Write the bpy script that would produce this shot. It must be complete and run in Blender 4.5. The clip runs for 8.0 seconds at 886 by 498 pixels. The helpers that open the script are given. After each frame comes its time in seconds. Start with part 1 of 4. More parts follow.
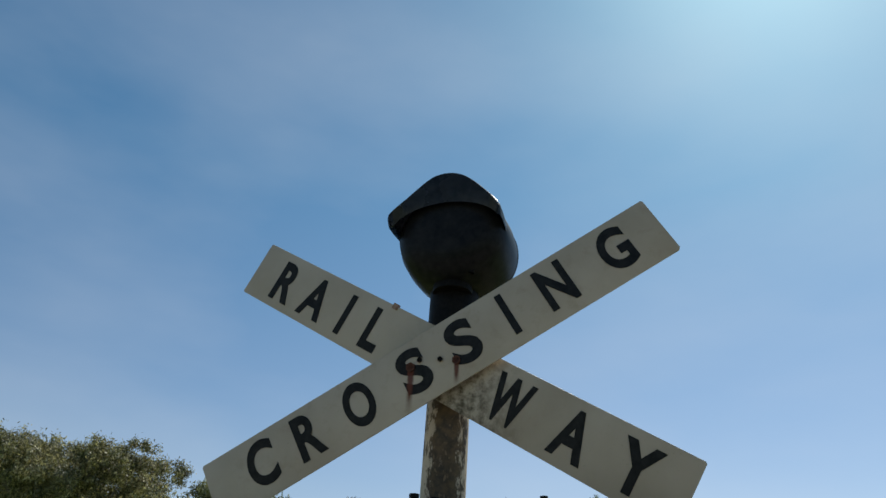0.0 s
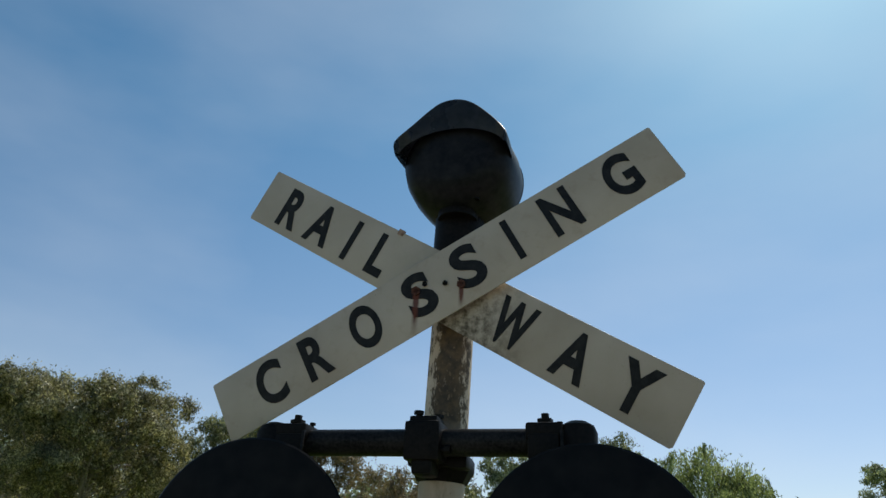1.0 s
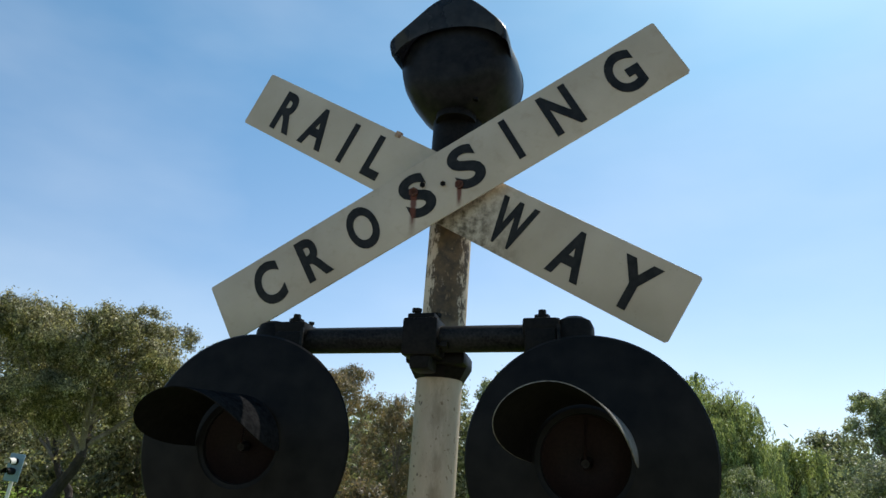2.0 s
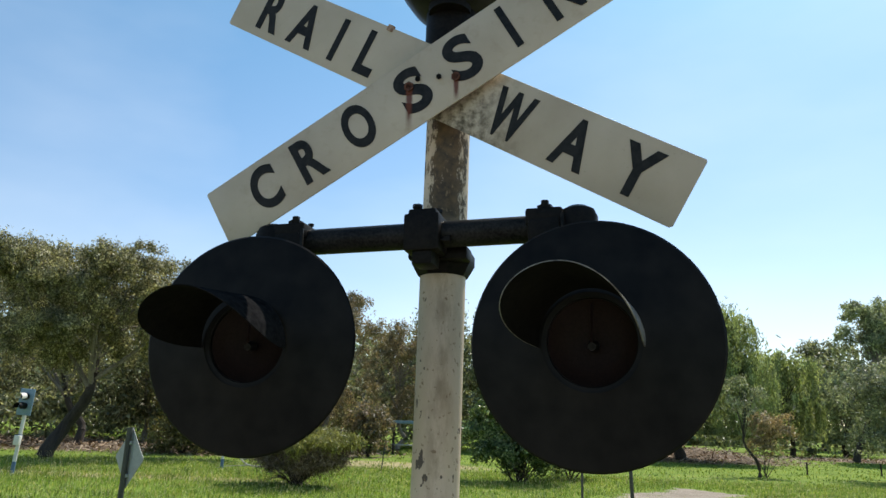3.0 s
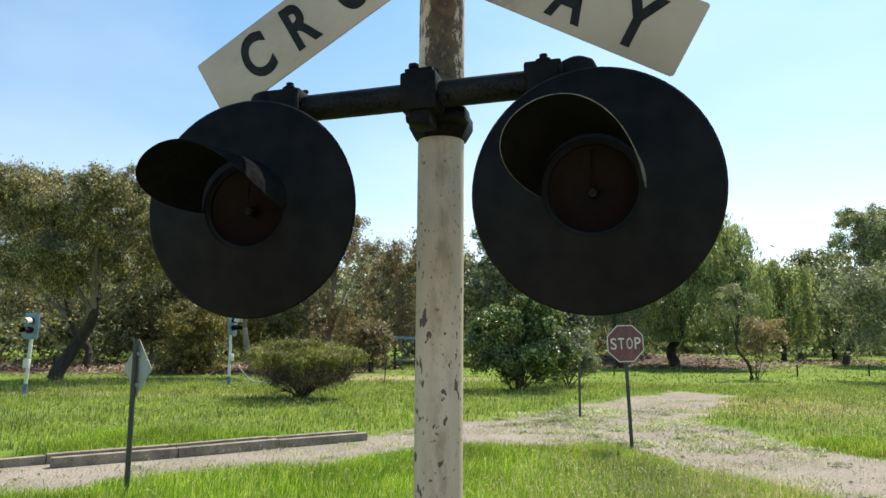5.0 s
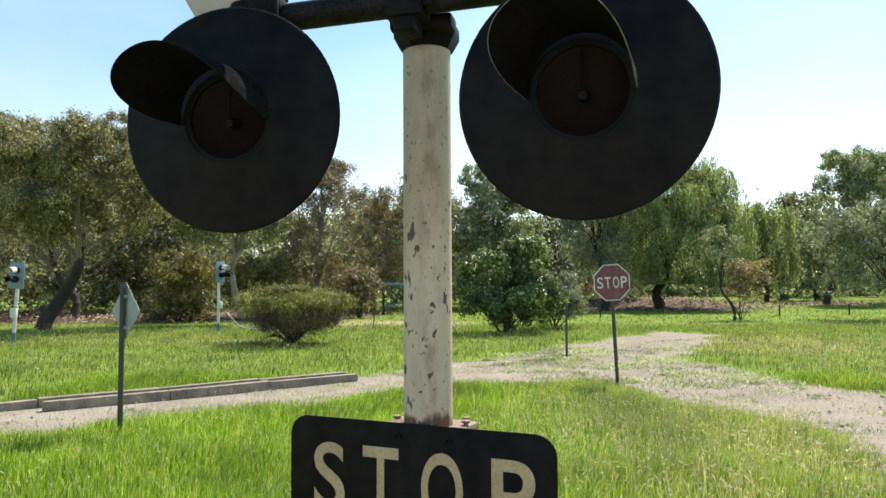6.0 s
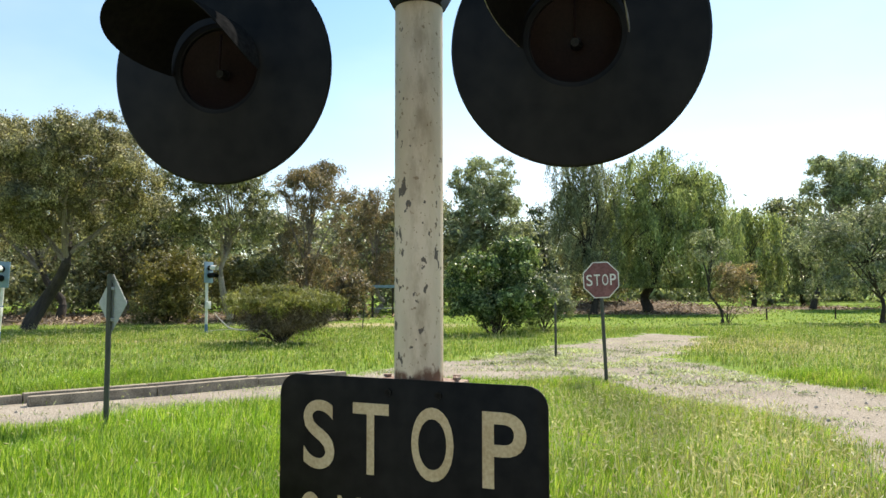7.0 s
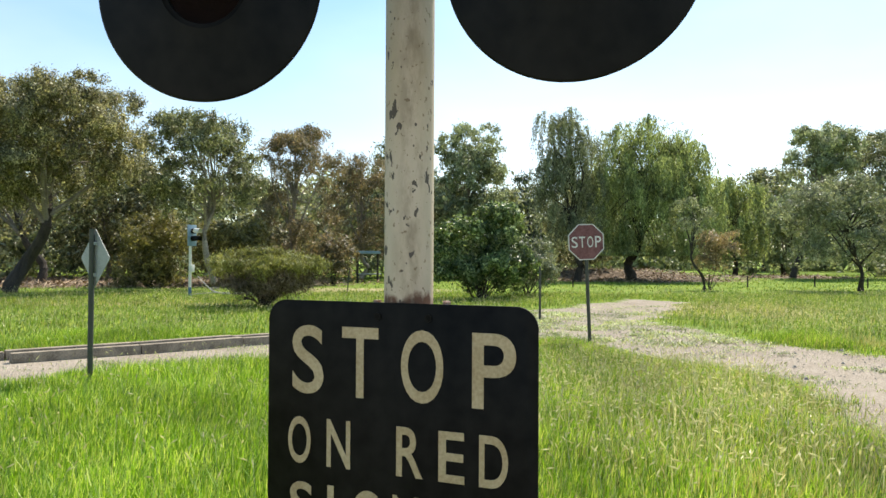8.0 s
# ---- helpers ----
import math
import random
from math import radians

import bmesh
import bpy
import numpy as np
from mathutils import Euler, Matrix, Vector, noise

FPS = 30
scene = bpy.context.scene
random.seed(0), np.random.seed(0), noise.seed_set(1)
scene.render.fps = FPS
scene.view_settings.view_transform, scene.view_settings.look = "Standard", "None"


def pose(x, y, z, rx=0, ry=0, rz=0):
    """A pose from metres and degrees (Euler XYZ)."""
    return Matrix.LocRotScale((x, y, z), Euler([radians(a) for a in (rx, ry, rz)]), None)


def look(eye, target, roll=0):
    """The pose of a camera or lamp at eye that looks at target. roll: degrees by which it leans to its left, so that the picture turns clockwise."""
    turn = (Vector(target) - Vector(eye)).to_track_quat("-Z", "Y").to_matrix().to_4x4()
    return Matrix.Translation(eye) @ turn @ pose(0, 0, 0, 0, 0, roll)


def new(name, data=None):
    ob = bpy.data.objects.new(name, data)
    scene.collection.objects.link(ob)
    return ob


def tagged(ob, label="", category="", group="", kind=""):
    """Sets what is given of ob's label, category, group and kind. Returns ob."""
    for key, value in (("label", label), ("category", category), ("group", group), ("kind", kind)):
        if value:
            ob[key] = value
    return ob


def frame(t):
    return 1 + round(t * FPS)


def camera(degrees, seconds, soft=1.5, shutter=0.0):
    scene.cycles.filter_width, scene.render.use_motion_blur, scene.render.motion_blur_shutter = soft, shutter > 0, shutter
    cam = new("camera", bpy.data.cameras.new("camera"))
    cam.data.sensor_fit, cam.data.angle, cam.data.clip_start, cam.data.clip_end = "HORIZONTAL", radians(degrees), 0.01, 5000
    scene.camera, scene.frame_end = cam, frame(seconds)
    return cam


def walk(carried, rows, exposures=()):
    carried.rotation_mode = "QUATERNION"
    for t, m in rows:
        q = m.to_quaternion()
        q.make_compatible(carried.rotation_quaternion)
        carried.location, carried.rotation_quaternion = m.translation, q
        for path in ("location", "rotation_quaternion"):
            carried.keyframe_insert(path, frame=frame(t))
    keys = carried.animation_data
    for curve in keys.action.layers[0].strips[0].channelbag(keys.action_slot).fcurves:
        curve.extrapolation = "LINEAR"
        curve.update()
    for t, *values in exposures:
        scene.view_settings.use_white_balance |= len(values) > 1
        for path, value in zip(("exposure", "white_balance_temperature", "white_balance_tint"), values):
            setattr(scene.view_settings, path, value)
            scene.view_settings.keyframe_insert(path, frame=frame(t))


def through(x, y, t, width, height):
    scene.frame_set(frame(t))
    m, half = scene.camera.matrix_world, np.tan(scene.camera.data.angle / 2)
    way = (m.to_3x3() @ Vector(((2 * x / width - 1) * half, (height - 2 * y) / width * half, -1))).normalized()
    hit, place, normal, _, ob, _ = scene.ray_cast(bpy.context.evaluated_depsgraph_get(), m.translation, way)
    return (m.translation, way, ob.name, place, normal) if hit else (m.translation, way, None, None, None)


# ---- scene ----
cam = camera(64.2, 8.0)
PATH = [
    (0, (0.059, -0.264, 1.74), (-0.106, 1.468, 2.727), 4.2),
    (0.5, (0.06, -0.261, 1.718), (-0.118, 1.504, 2.64), 4.5),
    (1, (0.055, -0.253, 1.693), (-0.113, 1.552, 2.539), 4.6),
    (1.5, (0.058, -0.236, 1.664), (-0.105, 1.604, 2.43), 4.8),
    (2, (0.057, -0.208, 1.623), (-0.096, 1.669, 2.297), 4.4),
    (3.3, (0.042, -0.159, 1.545), (-0.087, 1.787, 1.985), 1.5),
    (3.5, (0.041, -0.159, 1.533), (-0.086, 1.791, 1.96), 1.2),
    (4, (0.044, -0.147, 1.5), (-0.079, 1.813, 1.881), 0.6),
    (4.5, (0.039, -0.137, 1.467), (-0.079, 1.836, 1.774), 0.6),
    (5.8, (0.038, -0.119, 1.372), (-0.065, 1.873, 1.522), -0.3),
    (6, (0.036, -0.107, 1.357), (-0.047, 1.889, 1.463), -0.3),
    (6.5, (0.032, -0.097, 1.308), (-0.036, 1.901, 1.355), -0.0),
    (7, (0.031, -0.096, 1.248), (-0.022, 1.9, 1.368), -0.1),
    (7.5, (0.027, -0.09, 1.2), (-0.007, 1.909, 1.27), 0.1),
    (8, (0.018, -0.08, 1.152), (0.008, 1.92, 1.182), 0.3),
]

EXPOSURES = [(0, -0.6, 6450, 10), (1, -0.5, 6450, 10), (1.5, -0.2, 6500, 10), (2, 0.0, 6550, 10), (3.3, 0.22, 6700, 10), (4.5, 0.3, 6850, 10), (6, 0.62, 6980, 10), (8, 0.65, 7050, 10)]
walk(cam, [(t, look(eye, target, roll)) for t, eye, target, roll in PATH], EXPOSURES)

# ---- sky and sun ----
SUN_AZ, SUN_EL = 30.0, 53.0     # degrees to the right of +y, and up
SUN_DIR = Vector((math.sin(radians(SUN_AZ)) * math.cos(radians(SUN_EL)), math.cos(radians(SUN_AZ)) * math.cos(radians(SUN_EL)), math.sin(radians(SUN_EL))))
world = bpy.data.worlds.new("sky")
scene.world = world
world.use_nodes = True
wn, wl = world.node_tree.nodes, world.node_tree.links
bg = wn["Background"]
sky = wn.new("ShaderNodeTexSky")
sky.sky_type, sky.sun_disc = "NISHITA", False
sky.sun_elevation, sky.sun_rotation = radians(SUN_EL), radians(SUN_AZ)
sky.air_density, sky.dust_density, sky.ozone_density = 1.0, 0.62, 2.0
coord = wn.new("ShaderNodeTexCoord")
stretch = wn.new("ShaderNodeMapping")
stretch.inputs["Scale"].default_value = (1.2, 1.6, 3.2)
stretch.inputs["Rotation"].default_value = (0.0, 0.35, 0.5)
wisps = wn.new("ShaderNodeTexNoise")
wisps.inputs["Scale"].default_value, wisps.inputs["Detail"].default_value, wisps.inputs["Roughness"].default_value = 1.35, 5.0, 0.48
thin = wn.new("ShaderNodeMapRange")
thin.inputs["From Min"].default_value, thin.inputs["From Max"].default_value = 0.44, 0.85
thin.inputs["To Max"].default_value = 0.24
veil = wn.new("ShaderNodeMix")
veil.data_type = "RGBA"
veil.inputs[7].default_value = (8.0, 8.4, 8.8, 1)
wl.new(coord.outputs["Generated"], stretch.inputs["Vector"])
wl.new(stretch.outputs["Vector"], wisps.inputs["Vector"])
wl.new(wisps.outputs["Fac"], thin.inputs["Value"])
wl.new(thin.outputs["Result"], veil.inputs[0])
tone = wn.new("ShaderNodeMix")
tone.data_type, tone.blend_type = "RGBA", "MULTIPLY"
tone.inputs[7].default_value = (0.62, 0.96, 1.0, 1)
split, height = wn.new("ShaderNodeSeparateXYZ"), wn.new("ShaderNodeMapRange")
height.inputs["From Min"].default_value, height.inputs["From Max"].default_value = 0.16, 0.55
wl.new(coord.outputs["Generated"], split.inputs[0])
wl.new(split.outputs["Z"], height.inputs["Value"])
wl.new(height.outputs[0], tone.inputs[0])
wl.new(sky.outputs["Color"], tone.inputs[6])
wl.new(tone.outputs[2], veil.inputs[6])
wl.new(veil.outputs[2], bg.inputs["Color"])
bg.inputs["Strength"].default_value = 0.145
sun = new("sun", bpy.data.lights.new("sun", "SUN"))
sun.data.energy, sun.data.angle, sun.data.color = 5.0, radians(0.5), (1.0, 0.95, 0.86)
sun.matrix_world = look(SUN_DIR * 50, (0, 0, 0))


# ---- materials ----
def shader(name):
    m = bpy.data.materials.new(name)
    m.use_nodes = True
    n = m.node_tree.nodes
    return m, n, m.node_tree.links, n["Principled BSDF"]


def ramp(n, l, value, stops):
    """A colour ramp fed by a socket."""
    r = n.new("ShaderNodeValToRGB")
    while len(r.color_ramp.elements) < len(stops):
        r.color_ramp.elements.new(0.5)
    for e, (p, c) in zip(r.color_ramp.elements, stops):
        e.position, e.color = p, (*c, 1) if len(c) == 3 else c
    l.new(value, r.inputs["Fac"])
    return r.outputs["Color"]


def grain(n, l, scale, detail=5, rough=0.55, stretch=(1, 1, 1), shift=(0, 0, 0)):
    c, mp, t = n.new("ShaderNodeTexCoord"), n.new("ShaderNodeMapping"), n.new("ShaderNodeTexNoise")
    mp.inputs["Scale"].default_value, mp.inputs["Location"].default_value = stretch, shift
    l.new(c.outputs["Object"], mp.inputs["Vector"])
    l.new(mp.outputs["Vector"], t.inputs["Vector"])
    t.inputs["Scale"].default_value, t.inputs["Detail"].default_value, t.inputs["Roughness"].default_value = scale, detail, rough
    return t.outputs["Fac"]


def mix(n, l, fac, a, b, kind="MIX"):
    m = n.new("ShaderNodeMix")
    m.data_type, m.blend_type = "RGBA", kind
    for socket, v in ((0, fac), (6, a), (7, b)):
        if isinstance(v, (int, float)):
            m.inputs[socket].default_value = v
        elif isinstance(v, tuple):
            m.inputs[socket].default_value = (*v, 1)
        else:
            l.new(v, m.inputs[socket])
    return m.outputs[2]


def calc(n, l, op, a, b=0.0, c=0.0, clamp=False):
    m = n.new("ShaderNodeMath")
    m.operation, m.use_clamp = op, clamp
    for i, v in enumerate((a, b, c)):
        if isinstance(v, (int, float)):
            m.inputs[i].default_value = v
        else:
            l.new(v, m.inputs[i])
    return m.outputs[0]


def bump(n, l, p, height, strength, distance=0.01):
    b = n.new("ShaderNodeBump")
    b.inputs["Strength"].default_value, b.inputs["Distance"].default_value = strength, distance
    l.new(height, b.inputs["Height"])
    l.new(b.outputs["Normal"], p.inputs["Normal"])


def worn(name, a, b, scale=8.0, fine=90.0, rough=0.5, spread=0.15, metal=0.0, relief=0.15, depth=0.002, stretch=(1, 1, 1)):
    """A surface between two colours, with grain at two scales."""
    m, n, l, p = shader(name)
    big, small = grain(n, l, scale, stretch=stretch), grain(n, l, fine, 3)
    f = calc(n, l, "MULTIPLY_ADD", small, 0.5, calc(n, l, "MULTIPLY", big, 0.5))
    l.new(ramp(n, l, f, [(0.36, a), (0.64, b)]), p.inputs["Base Color"])
    l.new(calc(n, l, "MULTIPLY_ADD", big, 2 * spread, rough - spread), p.inputs["Roughness"])
    p.inputs["Metallic"].default_value = metal
    p.inputs["Specular IOR Level"].default_value = 0.1 if max(b) < 0.03 else 0.5
    bump(n, l, p, f, relief, depth)
    return m


def foliage(name, dark, light, tip, through=0.42, rough=0.5, patchy=(0.6, 1.25)):
    """Leaves: each one its own tint, part of the light passing through."""
    m, n, l, p = shader(name)
    geo = n.new("ShaderNodeNewGeometry")
    col = ramp(n, l, geo.outputs["Random Per Island"], [(0.0, dark), (0.62, light), (0.94, tip)])
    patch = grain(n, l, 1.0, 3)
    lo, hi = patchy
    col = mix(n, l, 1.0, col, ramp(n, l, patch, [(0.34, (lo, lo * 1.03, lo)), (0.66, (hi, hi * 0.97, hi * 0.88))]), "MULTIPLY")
    l.new(col, p.inputs["Base Color"])
    p.inputs["Roughness"].default_value = rough
    tl, mx = n.new("ShaderNodeBsdfTranslucent"), n.new("ShaderNodeMixShader")
    l.new(mix(n, l, 1.0, col, (1.15, 1.15, 0.75), "MULTIPLY"), tl.inputs["Color"])
    mx.inputs[0].default_value = through
    l.new(p.outputs[0], mx.inputs[1])
    l.new(tl.outputs[0], mx.inputs[2])
    l.new(mx.outputs[0], n["Material Output"].inputs["Surface"])
    return m


def painted_pole():
    """Old cream paint with grime, chips down to grey primer, and a dark stain below the boards."""
    m, n, l, p = shader("cream_pole_paint")
    c, xyz = n.new("ShaderNodeTexCoord"), n.new("ShaderNodeSeparateXYZ")
    l.new(c.outputs["Object"], xyz.inputs[0])
    z = xyz.outputs["Z"]
    base = ramp(n, l, grain(n, l, 5, 5, stretch=(1, 1, 0.35)), [(0.3, (0.43, 0.328, 0.225)), (0.7, (0.65, 0.54, 0.42))])
    grime = ramp(n, l, grain(n, l, 34, 6, 0.65, (1, 1, 0.35)), [(0.42, (0, 0, 0)), (0.63, (1, 1, 1))])
    middle = calc(n, l, "SUBTRACT", 1.0, calc(n, l, "MULTIPLY", calc(n, l, "ABSOLUTE", calc(n, l, "SUBTRACT", xyz.outputs["X"], 0.006)), 21.0), clamp=True)
    base = mix(n, l, calc(n, l, "MULTIPLY", calc(n, l, "MULTIPLY", grime, middle), 0.62), base, (0.20, 0.15, 0.09))
    high = n.new("ShaderNodeMapRange")
    high.inputs["From Min"].default_value, high.inputs["From Max"].default_value = 1.96, 2.04
    l.new(z, high.inputs["Value"])
    streak = calc(n, l, "MULTIPLY_ADD", grain(n, l, 48, 8, 0.74, (1, 1, 0.45), (3, 1, 2)), 3.4, -1.7)
    soak = ramp(n, l, calc(n, l, "ADD", calc(n, l, "MULTIPLY_ADD", middle, 0.95, 0.16), streak), [(0.26, (0, 0, 0)), (0.44, (1, 1, 1))])
    stain = calc(n, l, "MULTIPLY", soak, high.outputs[0], clamp=True)
    brown = ramp(n, l, grain(n, l, 45, 5, 0.6), [(0.36, (0.022, 0.014, 0.008)), (0.68, (0.115, 0.070, 0.030))])
    base = mix(n, l, calc(n, l, "MULTIPLY", stain, 0.92), base, brown)
    low = n.new("ShaderNodeMapRange")
    low.inputs["From Min"].default_value, low.inputs["From Max"].default_value = 1.75, 1.3
    low.inputs["To Min"].default_value, low.inputs["To Max"].default_value = 0.0, 0.055
    l.new(z, low.inputs["Value"])
    chip_noise = grain(n, l, 46, 3, 0.5, (1, 1, 0.6), (7, 2, 5))
    worn_spots = low.outputs[0]
    for x0, wx, z0, wz, much in ((-0.047, 0.022, 1.35, 0.11, 0.16), (-0.026, 0.026, 1.475, 0.045, 0.20), (-0.02, 0.02, 1.24, 0.03, 0.15), (0.025, 0.03, 1.36, 0.06, 0.07), (-0.05, 0.02, 1.6, 0.15, 0.07)):
        near_x = calc(n, l, "SUBTRACT", 1.0, calc(n, l, "DIVIDE", calc(n, l, "ABSOLUTE", calc(n, l, "SUBTRACT", xyz.outputs["X"], x0)), wx), clamp=True)
        near_z = calc(n, l, "SUBTRACT", 1.0, calc(n, l, "DIVIDE", calc(n, l, "ABSOLUTE", calc(n, l, "SUBTRACT", z, z0)), wz), clamp=True)
        worn_spots = calc(n, l, "MULTIPLY_ADD", calc(n, l, "MULTIPLY", near_x, near_z), much, worn_spots)
    chip = ramp(n, l, calc(n, l, "ADD", chip_noise, worn_spots), [(0.715, (0, 0, 0)), (0.725, (1, 1, 1))])
    base = mix(n, l, chip, base, (0.105, 0.085, 0.07))
    fleck = ramp(n, l, grain(n, l, 95, 3, 0.55, (1, 1, 0.7), (9, 4, 1)), [(0.635, (0, 0, 0)), (0.665, (1, 1, 1))])
    base = mix(n, l, calc(n, l, "MULTIPLY", fleck, 0.8), base, (0.21, 0.145, 0.085))
    foot = n.new("ShaderNodeMapRange")
    foot.inputs["From Min"].default_value, foot.inputs["From Max"].default_value = 1.12, 1.065
    l.new(z, foot.inputs["Value"])
    rust = ramp(n, l, calc(n, l, "MULTIPLY", foot.outputs[0], grain(n, l, 26, 4, 0.6, (1, 1, 0.6), (1, 8, 3))), [(0.35, (0, 0, 0)), (0.5, (1, 1, 1))])
    base = mix(n, l, rust, base, (0.16, 0.08, 0.05))
    l.new(base, p.inputs["Base Color"])
    p.inputs["Roughness"].default_value = 0.58
    p.inputs["Specular IOR Level"].default_value = 0.25
    bump(n, l, p, calc(n, l, "SUBTRACT", grain(n, l, 60, 4), calc(n, l, "MULTIPLY", chip, 1.5)), 0.25, 0.0015)
    return m


def rust_runs(n, l, base, x, z):
    """Rust bled down the front board from its two big bolts."""
    for x0, z0, length, wide in ((-0.062, -0.012, 0.115, 0.010), (0.054, 0.0, 0.062, 0.008)):
        side = calc(n, l, "SUBTRACT", 1.0, calc(n, l, "DIVIDE", calc(n, l, "ABSOLUTE", calc(n, l, "SUBTRACT", x, x0)), wide), clamp=True)
        down = calc(n, l, "DIVIDE", calc(n, l, "SUBTRACT", z0, z), length)
        inside = calc(n, l, "MULTIPLY", calc(n, l, "GREATER_THAN", down, 0.0), calc(n, l, "SUBTRACT", 1.0, down, clamp=True))
        run = calc(n, l, "MULTIPLY", calc(n, l, "MULTIPLY", side, inside), calc(n, l, "MULTIPLY_ADD", grain(n, l, 60, 4), 4.0, 0.8), clamp=True)
        base = mix(n, l, run, base, (0.12, 0.034, 0.018))
    return base


def sign_paint():
    """Off-white board enamel, grubby, with mould near the crossing and rust runs below the bolts."""
    m, n, l, p = shader("sign_enamel")
    c, xyz = n.new("ShaderNodeTexCoord"), n.new("ShaderNodeSeparateXYZ")
    l.new(c.outputs["Object"], xyz.inputs[0])
    x, z = xyz.outputs["X"], xyz.outputs["Z"]
    base = ramp(n, l, grain(n, l, 4.5, 5), [(0.3, (0.40, 0.330, 0.245)), (0.7, (0.535, 0.463, 0.368))])
    specks = ramp(n, l, grain(n, l, 120, 3, 0.6), [(0.66, (0, 0, 0)), (0.74, (1, 1, 1))])
    base = mix(n, l, calc(n, l, "MULTIPLY", specks, 0.35), base, (0.22, 0.18, 0.12))
    blotch = ramp(n, l, grain(n, l, 22, 4, 0.6, shift=(4, 1, 9)), [(0.54, (0, 0, 0)), (0.74, (1, 1, 1))])
    base = mix(n, l, calc(n, l, "MULTIPLY", blotch, 0.55), base, (0.34, 0.255, 0.175))
    base = rust_runs(n, l, base, x, z)
    l.new(base, p.inputs["Base Color"])
    p.inputs["Roughness"].default_value = 0.45
    bump(n, l, p, grain(n, l, 30, 3), 0.06, 0.001)
    return m


def letter_paint():
    """Black lettering with the rust running over it."""
    m, n, l, p = shader("black_lettering")
    c, xyz = n.new("ShaderNodeTexCoord"), n.new("ShaderNodeSeparateXYZ")
    l.new(c.outputs["Object"], xyz.inputs[0])
    base = ramp(n, l, grain(n, l, 40, 5, 0.65), [(0.36, (0.004, 0.004, 0.0045)), (0.68, (0.020, 0.019, 0.018))])
    l.new(rust_runs(n, l, base, xyz.outputs["X"], xyz.outputs["Z"]), p.inputs["Base Color"])
    p.inputs["Roughness"].default_value = 0.45
    p.inputs["Specular IOR Level"].default_value = 0.2
    return m


def mould_paint():
    """The same enamel, with black mould over the part under the front board."""
    m, n, l, p = shader("sign_enamel_mouldy")
    c, xyz = n.new("ShaderNodeTexCoord"), n.new("ShaderNodeSeparateXYZ")
    l.new(c.outputs["Object"], xyz.inputs[0])
    base = ramp(n, l, grain(n, l, 4.5, 5, shift=(2, 2, 2)), [(0.3, (0.40, 0.330, 0.245)), (0.7, (0.535, 0.463, 0.368))])
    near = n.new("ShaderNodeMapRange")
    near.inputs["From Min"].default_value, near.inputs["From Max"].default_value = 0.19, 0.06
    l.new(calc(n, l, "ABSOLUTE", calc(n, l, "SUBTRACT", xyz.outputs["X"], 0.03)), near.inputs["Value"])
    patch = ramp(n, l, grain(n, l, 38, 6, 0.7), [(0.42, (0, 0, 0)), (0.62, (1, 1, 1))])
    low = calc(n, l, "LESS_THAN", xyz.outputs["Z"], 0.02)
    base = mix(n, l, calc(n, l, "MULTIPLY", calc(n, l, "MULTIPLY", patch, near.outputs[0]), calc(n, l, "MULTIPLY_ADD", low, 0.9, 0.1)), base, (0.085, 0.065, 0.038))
    specks = ramp(n, l, grain(n, l, 120, 3, 0.6), [(0.66, (0, 0, 0)), (0.74, (1, 1, 1))])
    base = mix(n, l, calc(n, l, "MULTIPLY", specks, 0.35), base, (0.22, 0.18, 0.12))
    l.new(base, p.inputs["Base Color"])
    p.inputs["Roughness"].default_value = 0.45
    return m


